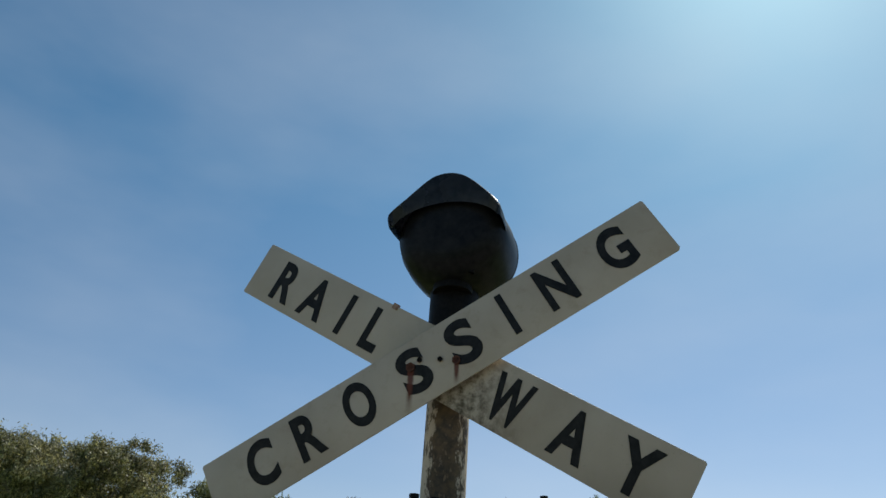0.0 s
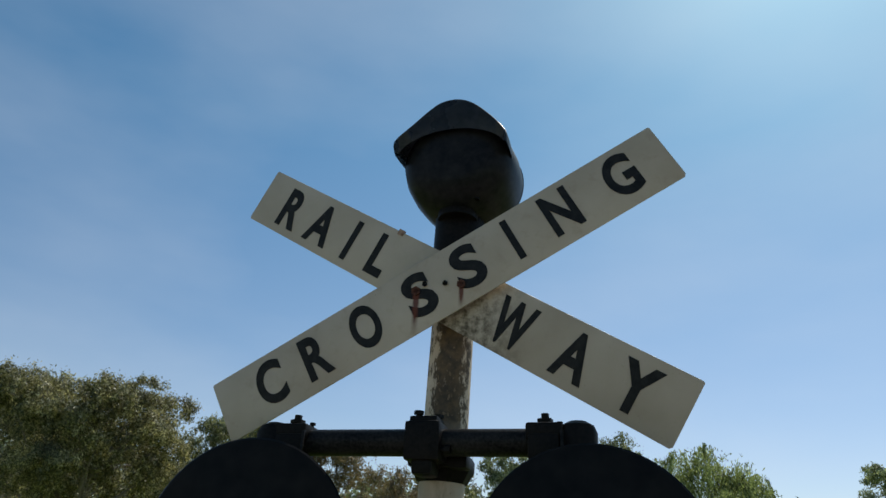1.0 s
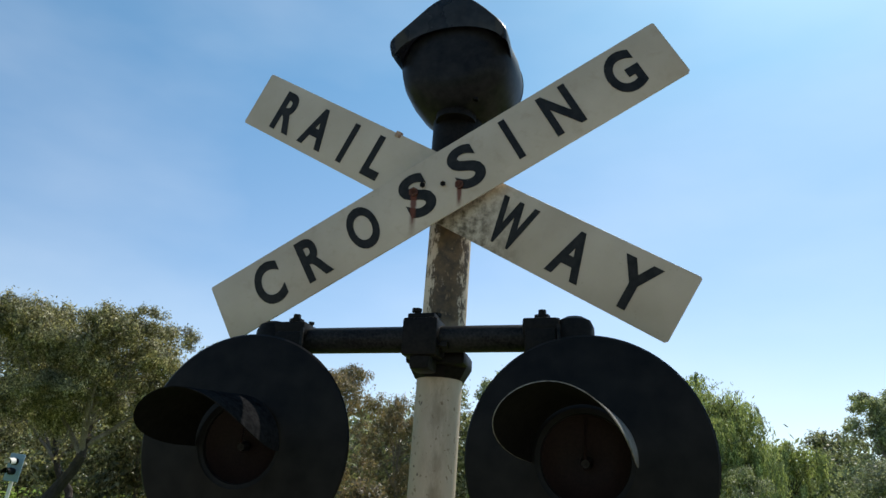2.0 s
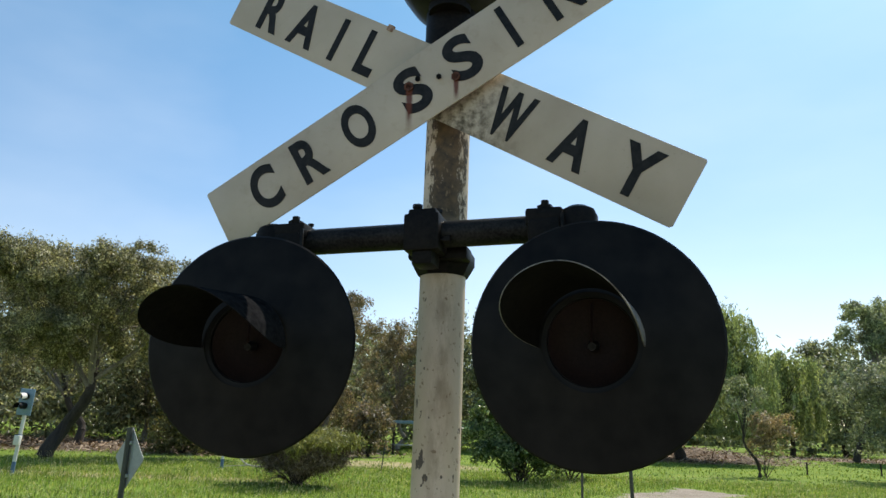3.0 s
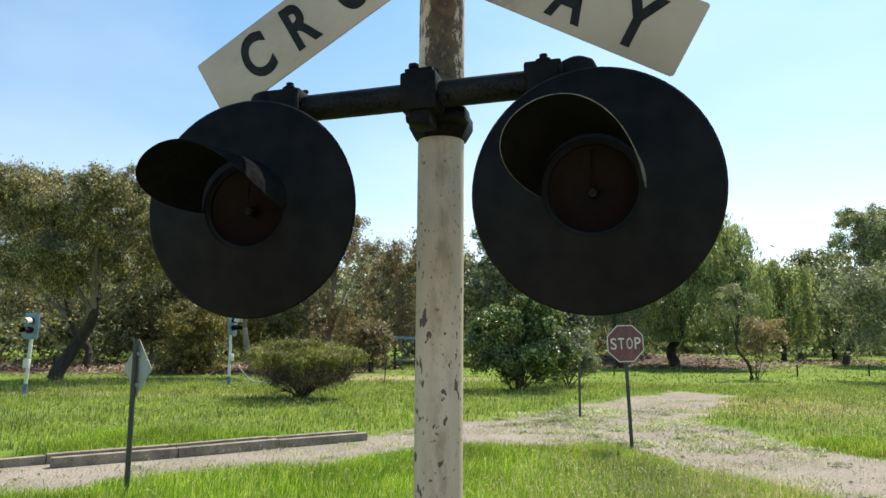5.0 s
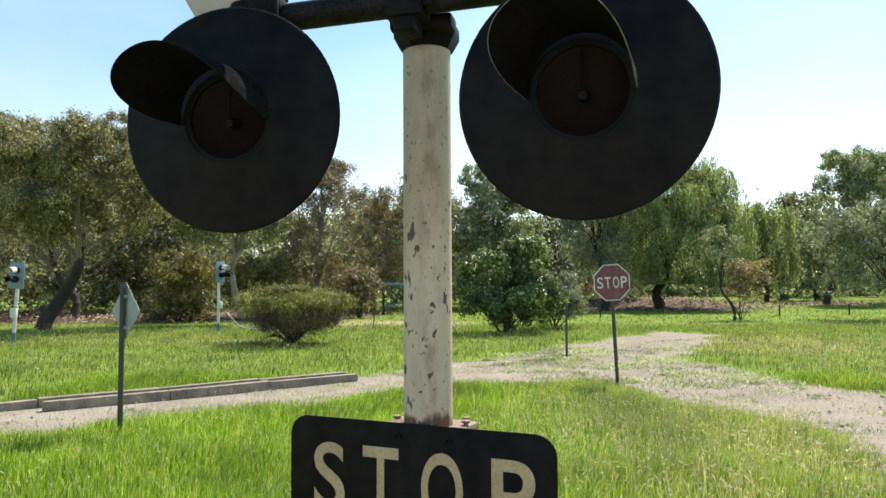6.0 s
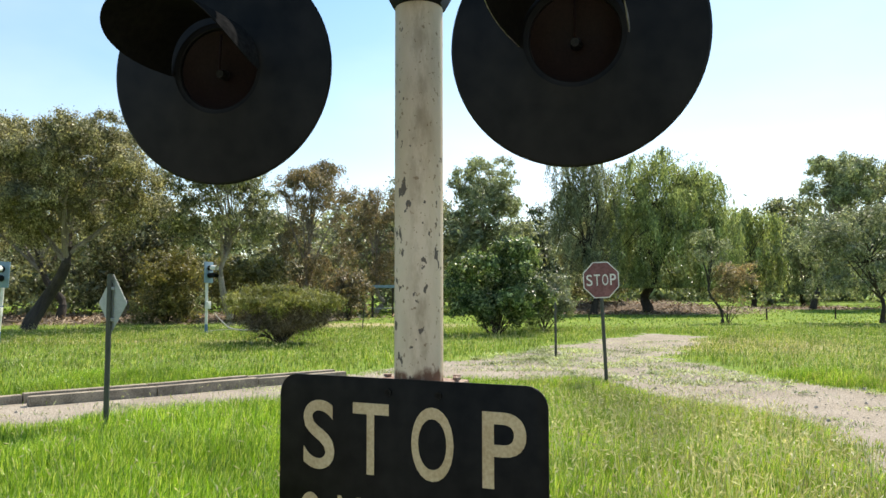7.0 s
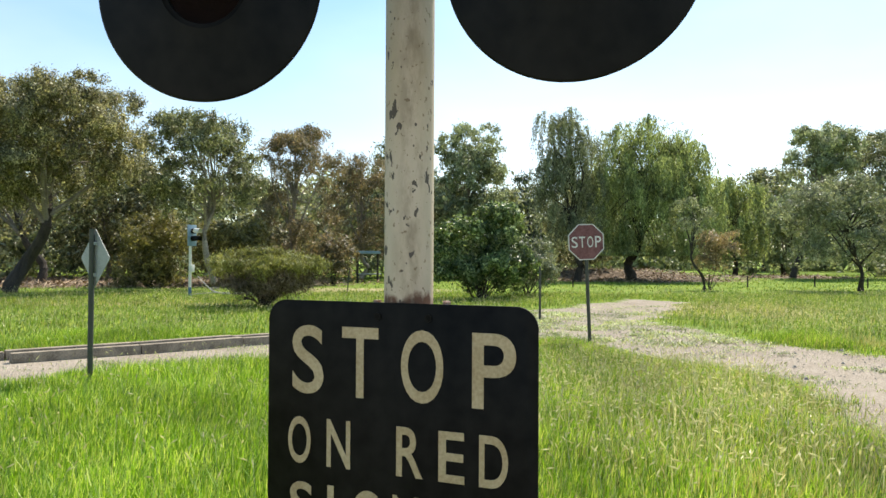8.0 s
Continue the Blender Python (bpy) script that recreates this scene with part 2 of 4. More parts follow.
def ground_cover():
    """Turf, gravel, leaf litter and dry grass, mixed by what lies where."""
    m, n, l, p = shader("meadow_soil")
    at = n.new("ShaderNodeAttribute")
    at.attribute_name = "cover"
    rgb = n.new("ShaderNodeSeparateColor")
    l.new(at.outputs["Color"], rgb.inputs[0])
    turf = ramp(n, l, grain(n, l, 0.7, 8, 0.6), [(0.3, (0.10, 0.16, 0.022)), (0.55, (0.17, 0.245, 0.035)), (0.75, (0.28, 0.30, 0.07))])
    dry = ramp(n, l, grain(n, l, 3.0, 6), [(0.3, (0.26, 0.22, 0.10)), (0.7, (0.42, 0.36, 0.20))])
    stones = n.new("ShaderNodeTexVoronoi")
    stones.inputs["Scale"].default_value = 55.0
    c = n.new("ShaderNodeTexCoord")
    l.new(c.outputs["Object"], stones.inputs["Vector"])
    gravel = ramp(n, l, stones.outputs["Color"], [(0.1, (0.19, 0.16, 0.125)), (0.5, (0.34, 0.29, 0.235)), (0.9, (0.50, 0.44, 0.37))])
    gravel = mix(n, l, 0.55, gravel, ramp(n, l, grain(n, l, 1.3, 7, 0.6), [(0.3, (0.20, 0.155, 0.115)), (0.7, (0.37, 0.31, 0.25))]))
    litter = ramp(n, l, grain(n, l, 6, 8, 0.7), [(0.3, (0.045, 0.032, 0.024)), (0.7, (0.23, 0.165, 0.115))])
    edge = calc(n, l, "MULTIPLY_ADD", grain(n, l, 2.6, 6, 0.65), 1.5, -0.75)

    def there(s):
        e = n.new("ShaderNodeMapRange")
        e.inputs["From Min"].default_value, e.inputs["From Max"].default_value = 0.38, 0.62
        l.new(calc(n, l, "ADD", s, edge), e.inputs["Value"])
        return e.outputs[0]
    col = mix(n, l, there(rgb.outputs[2]), turf, dry)
    col = mix(n, l, there(rgb.outputs[1]), col, litter)
    col = mix(n, l, there(rgb.outputs[0]), col, gravel)
    l.new(col, p.inputs["Base Color"])
    p.inputs["Roughness"].default_value = 0.95
    p.inputs["Specular IOR Level"].default_value = 0.15
    bump(n, l, p, calc(n, l, "ADD", stones.outputs["Distance"], grain(n, l, 9, 6)), 0.5, 0.03)
    return m


BOWL = worn("dull_black_bell_casting", (0.006, 0.0065, 0.008), (0.0215, 0.021, 0.0215), 7, 40, 0.36, 0.12, relief=0.12)
BELL = worn("glossy_black_bell_paint", (0.018, 0.018, 0.019), (0.055, 0.053, 0.052), 7, 40, 0.28, 0.12, relief=0.12)
POLE, BOARD, MOULD, SOIL = painted_pole(), sign_paint(), mould_paint(), ground_cover()
LETTER = letter_paint()
BOLT_RUST = worn("dark_bolt_rust", (0.045, 0.014, 0.008), (0.14, 0.05, 0.028), 40, 160, 0.85, 0.08, relief=0.5)
BLACK = worn("black_enamel", (0.0022, 0.0025, 0.003), (0.0135, 0.0125, 0.0115), 4, 18, 0.42, 0.15, relief=0.08, stretch=(1, 1, 0.4))
IRON = worn("dark_painted_iron", (0.003, 0.003, 0.003), (0.013, 0.011, 0.0095), 16, 120, 0.5, 0.15, relief=0.35)
CHIPPED = worn("chipped_black_pipe", (0.003, 0.0033, 0.0038), (0.028, 0.026, 0.024), 30, 160, 0.42, 0.15, relief=0.3, stretch=(0.3, 1, 1))
VISOR = worn("weathered_shaded_black_tin", (0.003, 0.0033, 0.004), (0.019, 0.019, 0.0195), 12, 100, 0.86, 0.08, relief=0.14)
VISOR.node_tree.nodes["Principled BSDF"].inputs["Specular IOR Level"].default_value = 0.0    # colour and sheen lowered so the left hood reads as shaded
LINING = worn("matt_black_hood_lining", (0.0015, 0.0015, 0.0015), (0.009, 0.008, 0.007), 9, 80, 0.8, 0.1)
# Right hood: worn grey tin, paler still to stand in for sunlight on it.
WORN_LIT = worn("worn_sunlit_grey_tin", (0.045, 0.038, 0.032), (0.24, 0.23, 0.21), 16, 90, 0.5, 0.12, relief=0.2)
PANEL = worn("scuffed_black_panel", (0.0008, 0.0008, 0.0008), (0.012, 0.0105, 0.009), 6, 24, 0.45, 0.12, relief=0.1, stretch=(1, 1, 0.35))
CREAM = worn("yellowed_reflective_letters", (0.36, 0.25, 0.125), (0.55, 0.42, 0.255), 9, 130, 0.5, 0.1, relief=0.2)
RUST = worn("flaking_rust", (0.11, 0.045, 0.028), (0.40, 0.28, 0.21), 22, 110, 0.8, 0.1, relief=0.5)
GALV = worn("dull_galvanised_steel", (0.27, 0.275, 0.27), (0.44, 0.44, 0.43), 9, 90, 0.55, 0.12, metal=0.1)
POST = worn("dark_post_paint", (0.028, 0.03, 0.022), (0.080, 0.080, 0.062), 9, 100, 0.6)
RED = worn("faded_red_sheeting", (0.11, 0.028, 0.03), (0.24, 0.095, 0.09), 7, 40, 0.6)
PALE = worn("faded_white_sheeting", (0.58, 0.55, 0.50), (0.74, 0.71, 0.66), 10, 80, 0.55)
BLUE = worn("faded_blue_paint", (0.06, 0.12, 0.22), (0.11, 0.19, 0.32), 8, 80, 0.55)
SLATE = worn("grey_blue_painted_sheet", (0.12, 0.20, 0.27), (0.22, 0.31, 0.38), 8, 80, 0.5)
PEBBLE = worn("pale_gravel_pebbles", (0.20, 0.17, 0.14), (0.46, 0.41, 0.35), 9, 60, 0.9)
CONCRETE = worn("weathered_concrete", (0.13, 0.10, 0.072), (0.37, 0.30, 0.22), 6, 70, 0.9, 0.06, relief=0.6, depth=0.006)
BARK = worn("dark_furrowed_bark", (0.018, 0.013, 0.010), (0.072, 0.056, 0.043), 5, 40, 0.9, 0.06, relief=0.8, depth=0.03, stretch=(1, 1, 0.25))
SMOOTH = worn("pale_gum_bark", (0.11, 0.085, 0.065), (0.34, 0.29, 0.24), 3, 30, 0.8, 0.08, relief=0.4, depth=0.02, stretch=(1, 1, 0.3))
DEADWOOD = worn("silvered_dead_wood", (0.30, 0.27, 0.24), (0.55, 0.51, 0.47), 4, 60, 0.85)
LENS = worn("dark_red_signal_glass", (0.008, 0.0048, 0.004), (0.02, 0.011, 0.009), 4, 200, 0.5, 0.08, relief=0.2)
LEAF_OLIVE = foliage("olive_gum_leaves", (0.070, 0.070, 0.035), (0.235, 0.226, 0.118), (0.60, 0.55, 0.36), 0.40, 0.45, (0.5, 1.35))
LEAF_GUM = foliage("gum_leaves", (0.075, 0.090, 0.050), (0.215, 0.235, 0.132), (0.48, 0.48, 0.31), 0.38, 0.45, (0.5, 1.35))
LEAF_YELLOW = foliage("yellow_olive_leaves", (0.085, 0.085, 0.035), (0.19, 0.18, 0.07), (0.34, 0.29, 0.12))
LEAF_BROWN = foliage("reddish_brown_leaves", (0.115, 0.108, 0.066), (0.235, 0.195, 0.122), (0.42, 0.30, 0.21))
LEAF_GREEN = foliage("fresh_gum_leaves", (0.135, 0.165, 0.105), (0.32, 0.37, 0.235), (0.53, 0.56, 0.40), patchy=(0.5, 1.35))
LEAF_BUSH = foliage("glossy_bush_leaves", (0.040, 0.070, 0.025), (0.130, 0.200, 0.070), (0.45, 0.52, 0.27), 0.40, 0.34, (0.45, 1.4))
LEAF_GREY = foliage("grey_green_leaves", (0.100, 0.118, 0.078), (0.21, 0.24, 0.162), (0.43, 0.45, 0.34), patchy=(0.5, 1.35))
LEAF_DARK = foliage("dark_conifer_needles", (0.024, 0.048, 0.024), (0.060, 0.090, 0.044), (0.100, 0.130, 0.060), 0.15)
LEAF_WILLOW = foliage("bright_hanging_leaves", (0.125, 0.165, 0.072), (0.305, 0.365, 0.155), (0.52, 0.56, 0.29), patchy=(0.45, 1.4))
LEAF_DRY = foliage("dry_pinkish_leaves", (0.185, 0.150, 0.092), (0.370, 0.285, 0.180), (0.600, 0.450, 0.330))
LEAF_HEDGE = foliage("yellow_green_bush_needles", (0.115, 0.120, 0.036), (0.24, 0.245, 0.075), (0.38, 0.37, 0.13))
TWIG = foliage("dry_twigs", (0.07, 0.05, 0.035), (0.17, 0.125, 0.085), (0.30, 0.235, 0.17), 0.05, 0.8)
LITTER = foliage("fallen_leaves_and_bark", (0.07, 0.045, 0.03), (0.24, 0.16, 0.105), (0.46, 0.35, 0.26), 0.1, 0.8)
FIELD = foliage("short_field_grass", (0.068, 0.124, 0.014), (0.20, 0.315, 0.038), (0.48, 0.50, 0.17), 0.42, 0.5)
GRASS = foliage("meadow_grass", (0.082, 0.170, 0.012), (0.25, 0.43, 0.033), (0.60, 0.66, 0.18), 0.48, 0.42)
STRAW = foliage("drying_grass", (0.26, 0.27, 0.08), (0.42, 0.38, 0.15), (0.62, 0.52, 0.30), 0.45, 0.4)
SEED = foliage("pale_grass_heads", (0.40, 0.37, 0.22), (0.58, 0.54, 0.36), (0.75, 0.70, 0.54), 0.4)


# ---- mesh tools ----
def rnd(seed):
    return np.random.default_rng(seed)


def link(name, mesh, material, parent=None, label=""):
    mesh.materials.append(material)
    ob = new(name, mesh)
    if parent:
        ob.parent = parent
    if label:
        ob["label"] = label
    return ob


def part(name, bm, material, parent=None, label="", smooth=35):
    """One bmesh as ONE mesh object under a thing or a part."""
    bmesh.ops.recalc_face_normals(bm, faces=bm.faces)
    mesh = bpy.data.meshes.new(name)
    bm.to_mesh(mesh)
    bm.free()
    if smooth:
        mesh.polygons.foreach_set("use_smooth", [True] * len(mesh.polygons))
        mesh.set_sharp_from_angle(angle=radians(smooth))
    return link(name, mesh, material, parent, label)


def thing(name, m, label, category, group="", kind=""):
    ob = new(name)
    ob.empty_display_size = 0.1
    ob.matrix_world = m
    return tagged(ob, label, category, group, kind)


def box(sx, sy, sz, m=Matrix(), bevel=0.0, bm=None):
    bm = bm or bmesh.new()
    r = bmesh.ops.create_cube(bm, size=1, matrix=m @ Matrix.Diagonal((sx, sy, sz, 1)))
    if bevel:
        edges = list({e for v in r["verts"] for e in v.link_edges})
        bmesh.ops.bevel(bm, geom=edges, offset=bevel, segments=2, affect="EDGES", profile=0.6)
    return bm


def rod(a, b, r0, r1=None, segs=20, bm=None):
    bm = bm or bmesh.new()
    a, b = Vector(a), Vector(b)
    m = Matrix.Translation((a + b) / 2) @ (b - a).to_track_quat("Z", "Y").to_matrix().to_4x4()
    bmesh.ops.create_cone(bm, cap_ends=True, segments=segs, radius1=r0, radius2=r0 if r1 is None else r1, depth=(b - a).length, matrix=m)
    return bm


def lathe(profile, segs=48, m=Matrix(), bm=None):
    """Turns (radius, height) points round the local z axis."""
    bm = bm or bmesh.new()
    rings = []
    for r, h in profile:
        if r < 1e-6:
            rings.append([bm.verts.new(m @ Vector((0, 0, h)))])
        else:
            rings.append([bm.verts.new(m @ Vector((r * math.cos(2 * math.pi * i / segs), r * math.sin(2 * math.pi * i / segs), h))) for i in range(segs)])
    for a, b in zip(rings, rings[1:]):
        for i in range(segs):
            j = (i + 1) % segs
            f = [a[i % len(a)], a[j % len(a)], b[j % len(b)], b[i % len(b)]]
            f = [v for k, v in enumerate(f) if v not in f[:k]]
            if len(f) > 2:
                bm.faces.new(f)
    return bm


def slab(outline, depth, m=Matrix(), bevel=0.0, bm=None):
    """An outline in x and z, made thick along y (its front at y = 0)."""
    bm = bm or bmesh.new()
    front = [bm.verts.new(m @ Vector((x, 0, z))) for x, z in outline]
    back = [bm.verts.new(m @ Vector((x, depth, z))) for x, z in outline]
    f = bm.faces.new(front)
    bm.faces.new(back[::-1])
    for i in range(len(front)):
        j = (i + 1) % len(front)
        bm.faces.new((front[i], back[i], back[j], front[j]))
    if bevel:
        bmesh.ops.bevel(bm, geom=list(f.edges), offset=bevel, segments=2, affect="EDGES", profile=0.6)
    return bm


def rounded(w, h, r, segs=6):
    out = []
    for cx, cz, a0 in ((w / 2 - r, h / 2 - r, 0), (-w / 2 + r, h / 2 - r, 90), (-w / 2 + r, -h / 2 + r, 180), (w / 2 - r, -h / 2 + r, 270)):
        for i in range(segs + 1):
            a = radians(a0 + 90 * i / segs)
            out.append((cx + r * math.cos(a), cz + r * math.sin(a)))
    return out


GLYPHS = {}


def glyph(char, bold):
    """The mesh of one character of the built-in font, scaled to a box of 1 by 1, centred."""
    if (char, bold) not in GLYPHS:
        curve = bpy.data.curves.new("glyph", "FONT")
        curve.body, curve.resolution_u, curve.offset = char, 6, bold
        ob = bpy.data.objects.new("glyph", curve)
        scene.collection.objects.link(ob)
        mesh = bpy.data.meshes.new_from_object(ob.evaluated_get(bpy.context.evaluated_depsgraph_get()))
        bpy.data.objects.remove(ob)
        co = np.array([v.co for v in mesh.vertices])
        lo, hi = co.min(0), co.max(0)
        faces = [tuple(p.vertices) for p in mesh.polygons]
        bpy.data.meshes.remove(mesh)
        GLYPHS[char, bold] = ((co - (lo + hi) / 2) / np.maximum(hi - lo, 1e-6), faces)
    return GLYPHS[char, bold]


def letter(char, width, height, m, material, parent, bold=0.02, thick=0.0012):
    """A raised character in the x-z plane of m, its face towards -y."""
    co, faces = glyph(char, bold)
    bm = bmesh.new()
    vs = [bm.verts.new((x * width, 0, y * height)) for x, y, _ in co]
    for f in faces:
        try:
            bm.faces.new([vs[i] for i in f])
        except ValueError:
            pass
    bmesh.ops.remove_doubles(bm, verts=bm.verts, dist=1e-5)
    grown = bmesh.ops.extrude_face_region(bm, geom=list(bm.faces))
    bmesh.ops.translate(bm, verts=[v for v in grown["geom"] if isinstance(v, bmesh.types.BMVert)], vec=(0, -thick, 0))
    bmesh.ops.transform(bm, matrix=m, verts=bm.verts)
    return part("letter", bm, material, parent, smooth=0)


def soup(name, quads, material, parent=None, label=""):
    """A mesh of loose quads from an array (n, 4, 3)."""
    quads = np.ascontiguousarray(quads, dtype=np.float32)
    n = len(quads)
    mesh = bpy.data.meshes.new(name)
    mesh.vertices.add(n * 4)
    mesh.vertices.foreach_set("co", quads.ravel())
    mesh.loops.add(n * 4)
    mesh.loops.foreach_set("vertex_index", np.arange(n * 4, dtype=np.int32))
    mesh.polygons.add(n)
    mesh.polygons.foreach_set("loop_start", np.arange(0, n * 4, 4, dtype=np.int32))
    mesh.polygons.foreach_set("loop_total", np.full(n, 4, dtype=np.int32))
    mesh.update(calc_edges=True)
    return link(name, mesh, material, parent, label)


def unit(v):
    return v / np.maximum(np.linalg.norm(v, axis=1, keepdims=True), 1e-6)


# ---- ground ----
PATH_EDGE = [(1.6, 1.0), (2.5, 3.0), (2.95, 4.65), (3.18, 5.67), (3.08, 6.5), (2.75, 7.55), (2.2, 8.75), (1.45, 9.6), (0.2, 9.6), (-0.94, 9.0),
             (-2.3, 7.85), (-3.25, 7.1), (-4.45, 6.2), (-6.0, 4.8), (-7.6, 4.6), (-6.6, 6.2), (-5.5, 7.6), (-4.3, 9.1), (-2.6, 10.2), (-1.2, 11.3), (0.0, 13.05), (1.62, 14.9),
             (2.3, 16.4), (4.4, 19.5), (5.6, 21.0), (6.6, 19.5), (5.6, 17.0), (4.45, 14.9), (3.83, 12.66), (4.17, 11.2), (4.8, 9.75), (5.35, 8.5), (5.5, 6.5), (4.9, 4.0), (3.4, 1.0)]


def inside(poly, x, y):
    """Signed distance to a polygon, positive inside."""
    best, odd = np.full(x.shape, 1e9), np.zeros(x.shape, bool)
    for (ax, ay), (bx, by) in zip(poly, poly[1:] + poly[:1]):
        dx, dy = bx - ax, by - ay
        k = np.clip(((x - ax) * dx + (y - ay) * dy) / (dx * dx + dy * dy), 0, 1)
        best = np.minimum(best, np.hypot(x - ax - k * dx, y - ay - k * dy))
        odd ^= ((ay > y) != (by > y)) & (x < dx * (y - ay) / (dy if abs(dy) > 1e-9 else 1e-9) + ax)
    return np.where(odd, best, -best)


def gravel_at(x, y):
    """The path, and an unseen gravel strip before the mast, added to bounce neutral light."""
    wx = x + 0.16 * np.sin(2.3 * y + 0.7 * x) + 0.07 * np.sin(7.1 * y - 3 * x)
    wy = y + 0.16 * np.sin(2.9 * x) + 0.07 * np.sin(6.3 * x + 4 * y)
    return np.maximum(np.clip(0.5 + inside(PATH_EDGE, wx, wy) / 0.8, 0, 1), np.clip((1.0 - y) / 0.8, 0, 1) * np.clip((y + 9) / 0.8, 0, 1))


def oval(x, y, cx, cy, rx, ry):
    return np.clip(1.5 - np.hypot((x - cx) / rx, (y - cy) / ry), 0, 1)


def litter_at(x, y):
    return np.maximum.reduce([oval(x, y, -19, 33, 13, 6.5), oval(x, y, 9.5, 43, 7.5, 5.5), oval(x, y, -9, 33, 4, 4), oval(x, y, 24, 50, 5, 3)])


def dry_at(x, y):
    return np.maximum.reduce([oval(x, y, 6.2, 16.5, 2.6, 2.4) * 0.8, oval(x, y, -3.2, 26, 3.2, 2.2), oval(x, y, -9, 17.5, 5, 0.8) * 0.7, oval(x, y, 4.8, 5.2, 1.2, 1.8) * 0.5, oval(x, y, 2.5, 4.2, 0.7, 1.0) * 0.6, oval(x, y, 24, 55, 9, 2)])


def rise(x, y):
    """The lie of the land: nearly flat, with a low bank under the far trees."""
    return 0.02 * np.sin(x * 0.9 + 1) * np.cos(y * 0.7) * np.clip((np.hypot(x, y) - 2) / 4, 0, 1) + 0.5 * oval(x, y, 9.5, 46, 8, 5) ** 2


def make_ground():
    def steps(lo, hi, fine, grow, far):
        out, s, v = [], fine, hi
        base = list(np.arange(lo, hi, fine))
        while v < far:
            out.append(v)
            s *= grow
            v += s
        return base, out + [far]
    bx, ox = steps(-14, 14, 0.22, 1.16, 2500)
    by, oy = steps(-4, 24, 0.22, 1.12, 3500)
    _, neg = steps(0, 4, 0.4, 1.25, 2500)
    xs = np.array([-v for v in ox[::-1]] + bx[1:] + ox)
    ys = np.array([-v for v in neg[::-1]] + by[1:] + oy)
    gx, gy = np.meshgrid(xs, ys)
    z = rise(gx, gy)
    nx, ny = len(xs), len(ys)
    mesh = bpy.data.meshes.new("ground")
    i = np.arange(nx * ny).reshape(ny, nx)
    faces = np.stack([i[:-1, :-1], i[:-1, 1:], i[1:, 1:], i[1:, :-1]], -1).reshape(-1, 4)
    mesh.from_pydata(np.stack([gx, gy, z], -1).reshape(-1, 3).tolist(), [], faces.tolist())
    cover = np.stack([gravel_at(gx, gy), litter_at(gx, gy), dry_at(gx, gy), np.ones_like(gx)], -1).astype(np.float32)
    a = mesh.attributes.new("cover", "FLOAT_COLOR", "POINT")
    a.data.foreach_set("color", cover.ravel())
    mesh.polygons.foreach_set("use_smooth", [True] * len(mesh.polygons))
    tagged(link("ground", mesh, SOIL), "green meadow with a worn gravel path and bare earth under trees", "ground", kind="structure")


make_ground()


def blades(name, label, count, x0, x1, y0, y1, h0, h1, w, seed, material=None, thin_out=None):
    """Loose grass blades over a stretch of ground, none on the gravel."""
    g = rnd(seed)
    x, y = g.uniform(x0, x1, count), g.uniform(y0, y1, count)
    clump = np.sin(x * 2.3 + 1.3 * np.sin(y * 1.7)) * np.cos(y * 2.9 + x) * 0.5 + 0.5
    bare = np.maximum(gravel_at(x, y) * 1.25 - 0.1, litter_at(x, y) * 1.1)
    keep = g.random(count) > bare + g.normal(0, 0.10, count)
    if thin_out is not None:
        keep &= g.random(count) < thin_out(x, y)
    x, y, clump = x[keep], y[keep], clump[keep]
    n = len(x)
    h = g.uniform(h0, h1, n) * (0.65 + 0.5 * clump) * (1 - 0.6 * np.clip(gravel_at(x, y) * 2, 0, 1))
    turn, bend = g.uniform(0, 2 * np.pi, n), g.uniform(0.03, 0.62, n) ** 1.2
    lean = np.stack([np.cos(turn) * bend + 0.08, np.sin(turn) * bend, np.ones(n)], -1)
    side = np.stack([-np.sin(turn), np.cos(turn), np.zeros(n)], -1) * (w * g.uniform(0.6, 1.3, n))[:, None]
    base = np.stack([x, y, rise(x, y) - 0.01], -1)
    mid = base + lean * np.array([0.35, 0.35, 0.55]) * h[:, None]
    tip = base + lean * np.array([1.15, 1.15, 0.92]) * h[:, None]
    q = np.concatenate([np.stack([base - side / 2, base + side / 2, mid + side * 0.4, mid - side * 0.4], 1),
                        np.stack([mid - side * 0.4, mid + side * 0.4, tip + side * 0.06, tip - side * 0.06], 1)])
    return tagged(soup(name, q, material or GRASS), label, "grass", kind="stuff")


def heads(name, label, count, x0, x1, y0, y1, h0, h1, seed, where):
    """Pale seed heads on thin stalks."""
    g = rnd(seed)
    x, y = g.uniform(x0, x1, count), g.uniform(y0, y1, count)
    keep = (gravel_at(x, y) < 0.25) & (g.random(count) < where(x, y))
    x, y = x[keep], y[keep]
    n = len(x)
    h, turn = g.uniform(h0, h1, n), g.uniform(0, 2 * np.pi, n)
    top = np.stack([x + np.cos(turn) * h * 0.3, y + np.sin(turn) * h * 0.3, h], -1)
    base = np.stack([x, y, np.zeros(n)], -1)
    side = np.stack([-np.sin(turn), np.cos(turn), np.zeros(n)], -1)
    nod = unit(np.stack([np.cos(turn) * 0.6, np.sin(turn) * 0.6, g.uniform(-0.1, 1.3, n)], -1))
    s = 0.0008
    long = g.uniform(0.022, 0.062, n)[:, None]
    q = [np.stack([base - side * s, base + side * s, top + side * s, top - side * s], 1)]
    for across in (side, np.cross(side, nod)):
        q.append(np.stack([top, top + nod * long * 0.5 + across * 0.0048, top + nod * long, top + nod * long * 0.5 - across * 0.0048], 1))
    return tagged(soup(name, np.concatenate(q), SEED), label, "grass", kind="stuff")


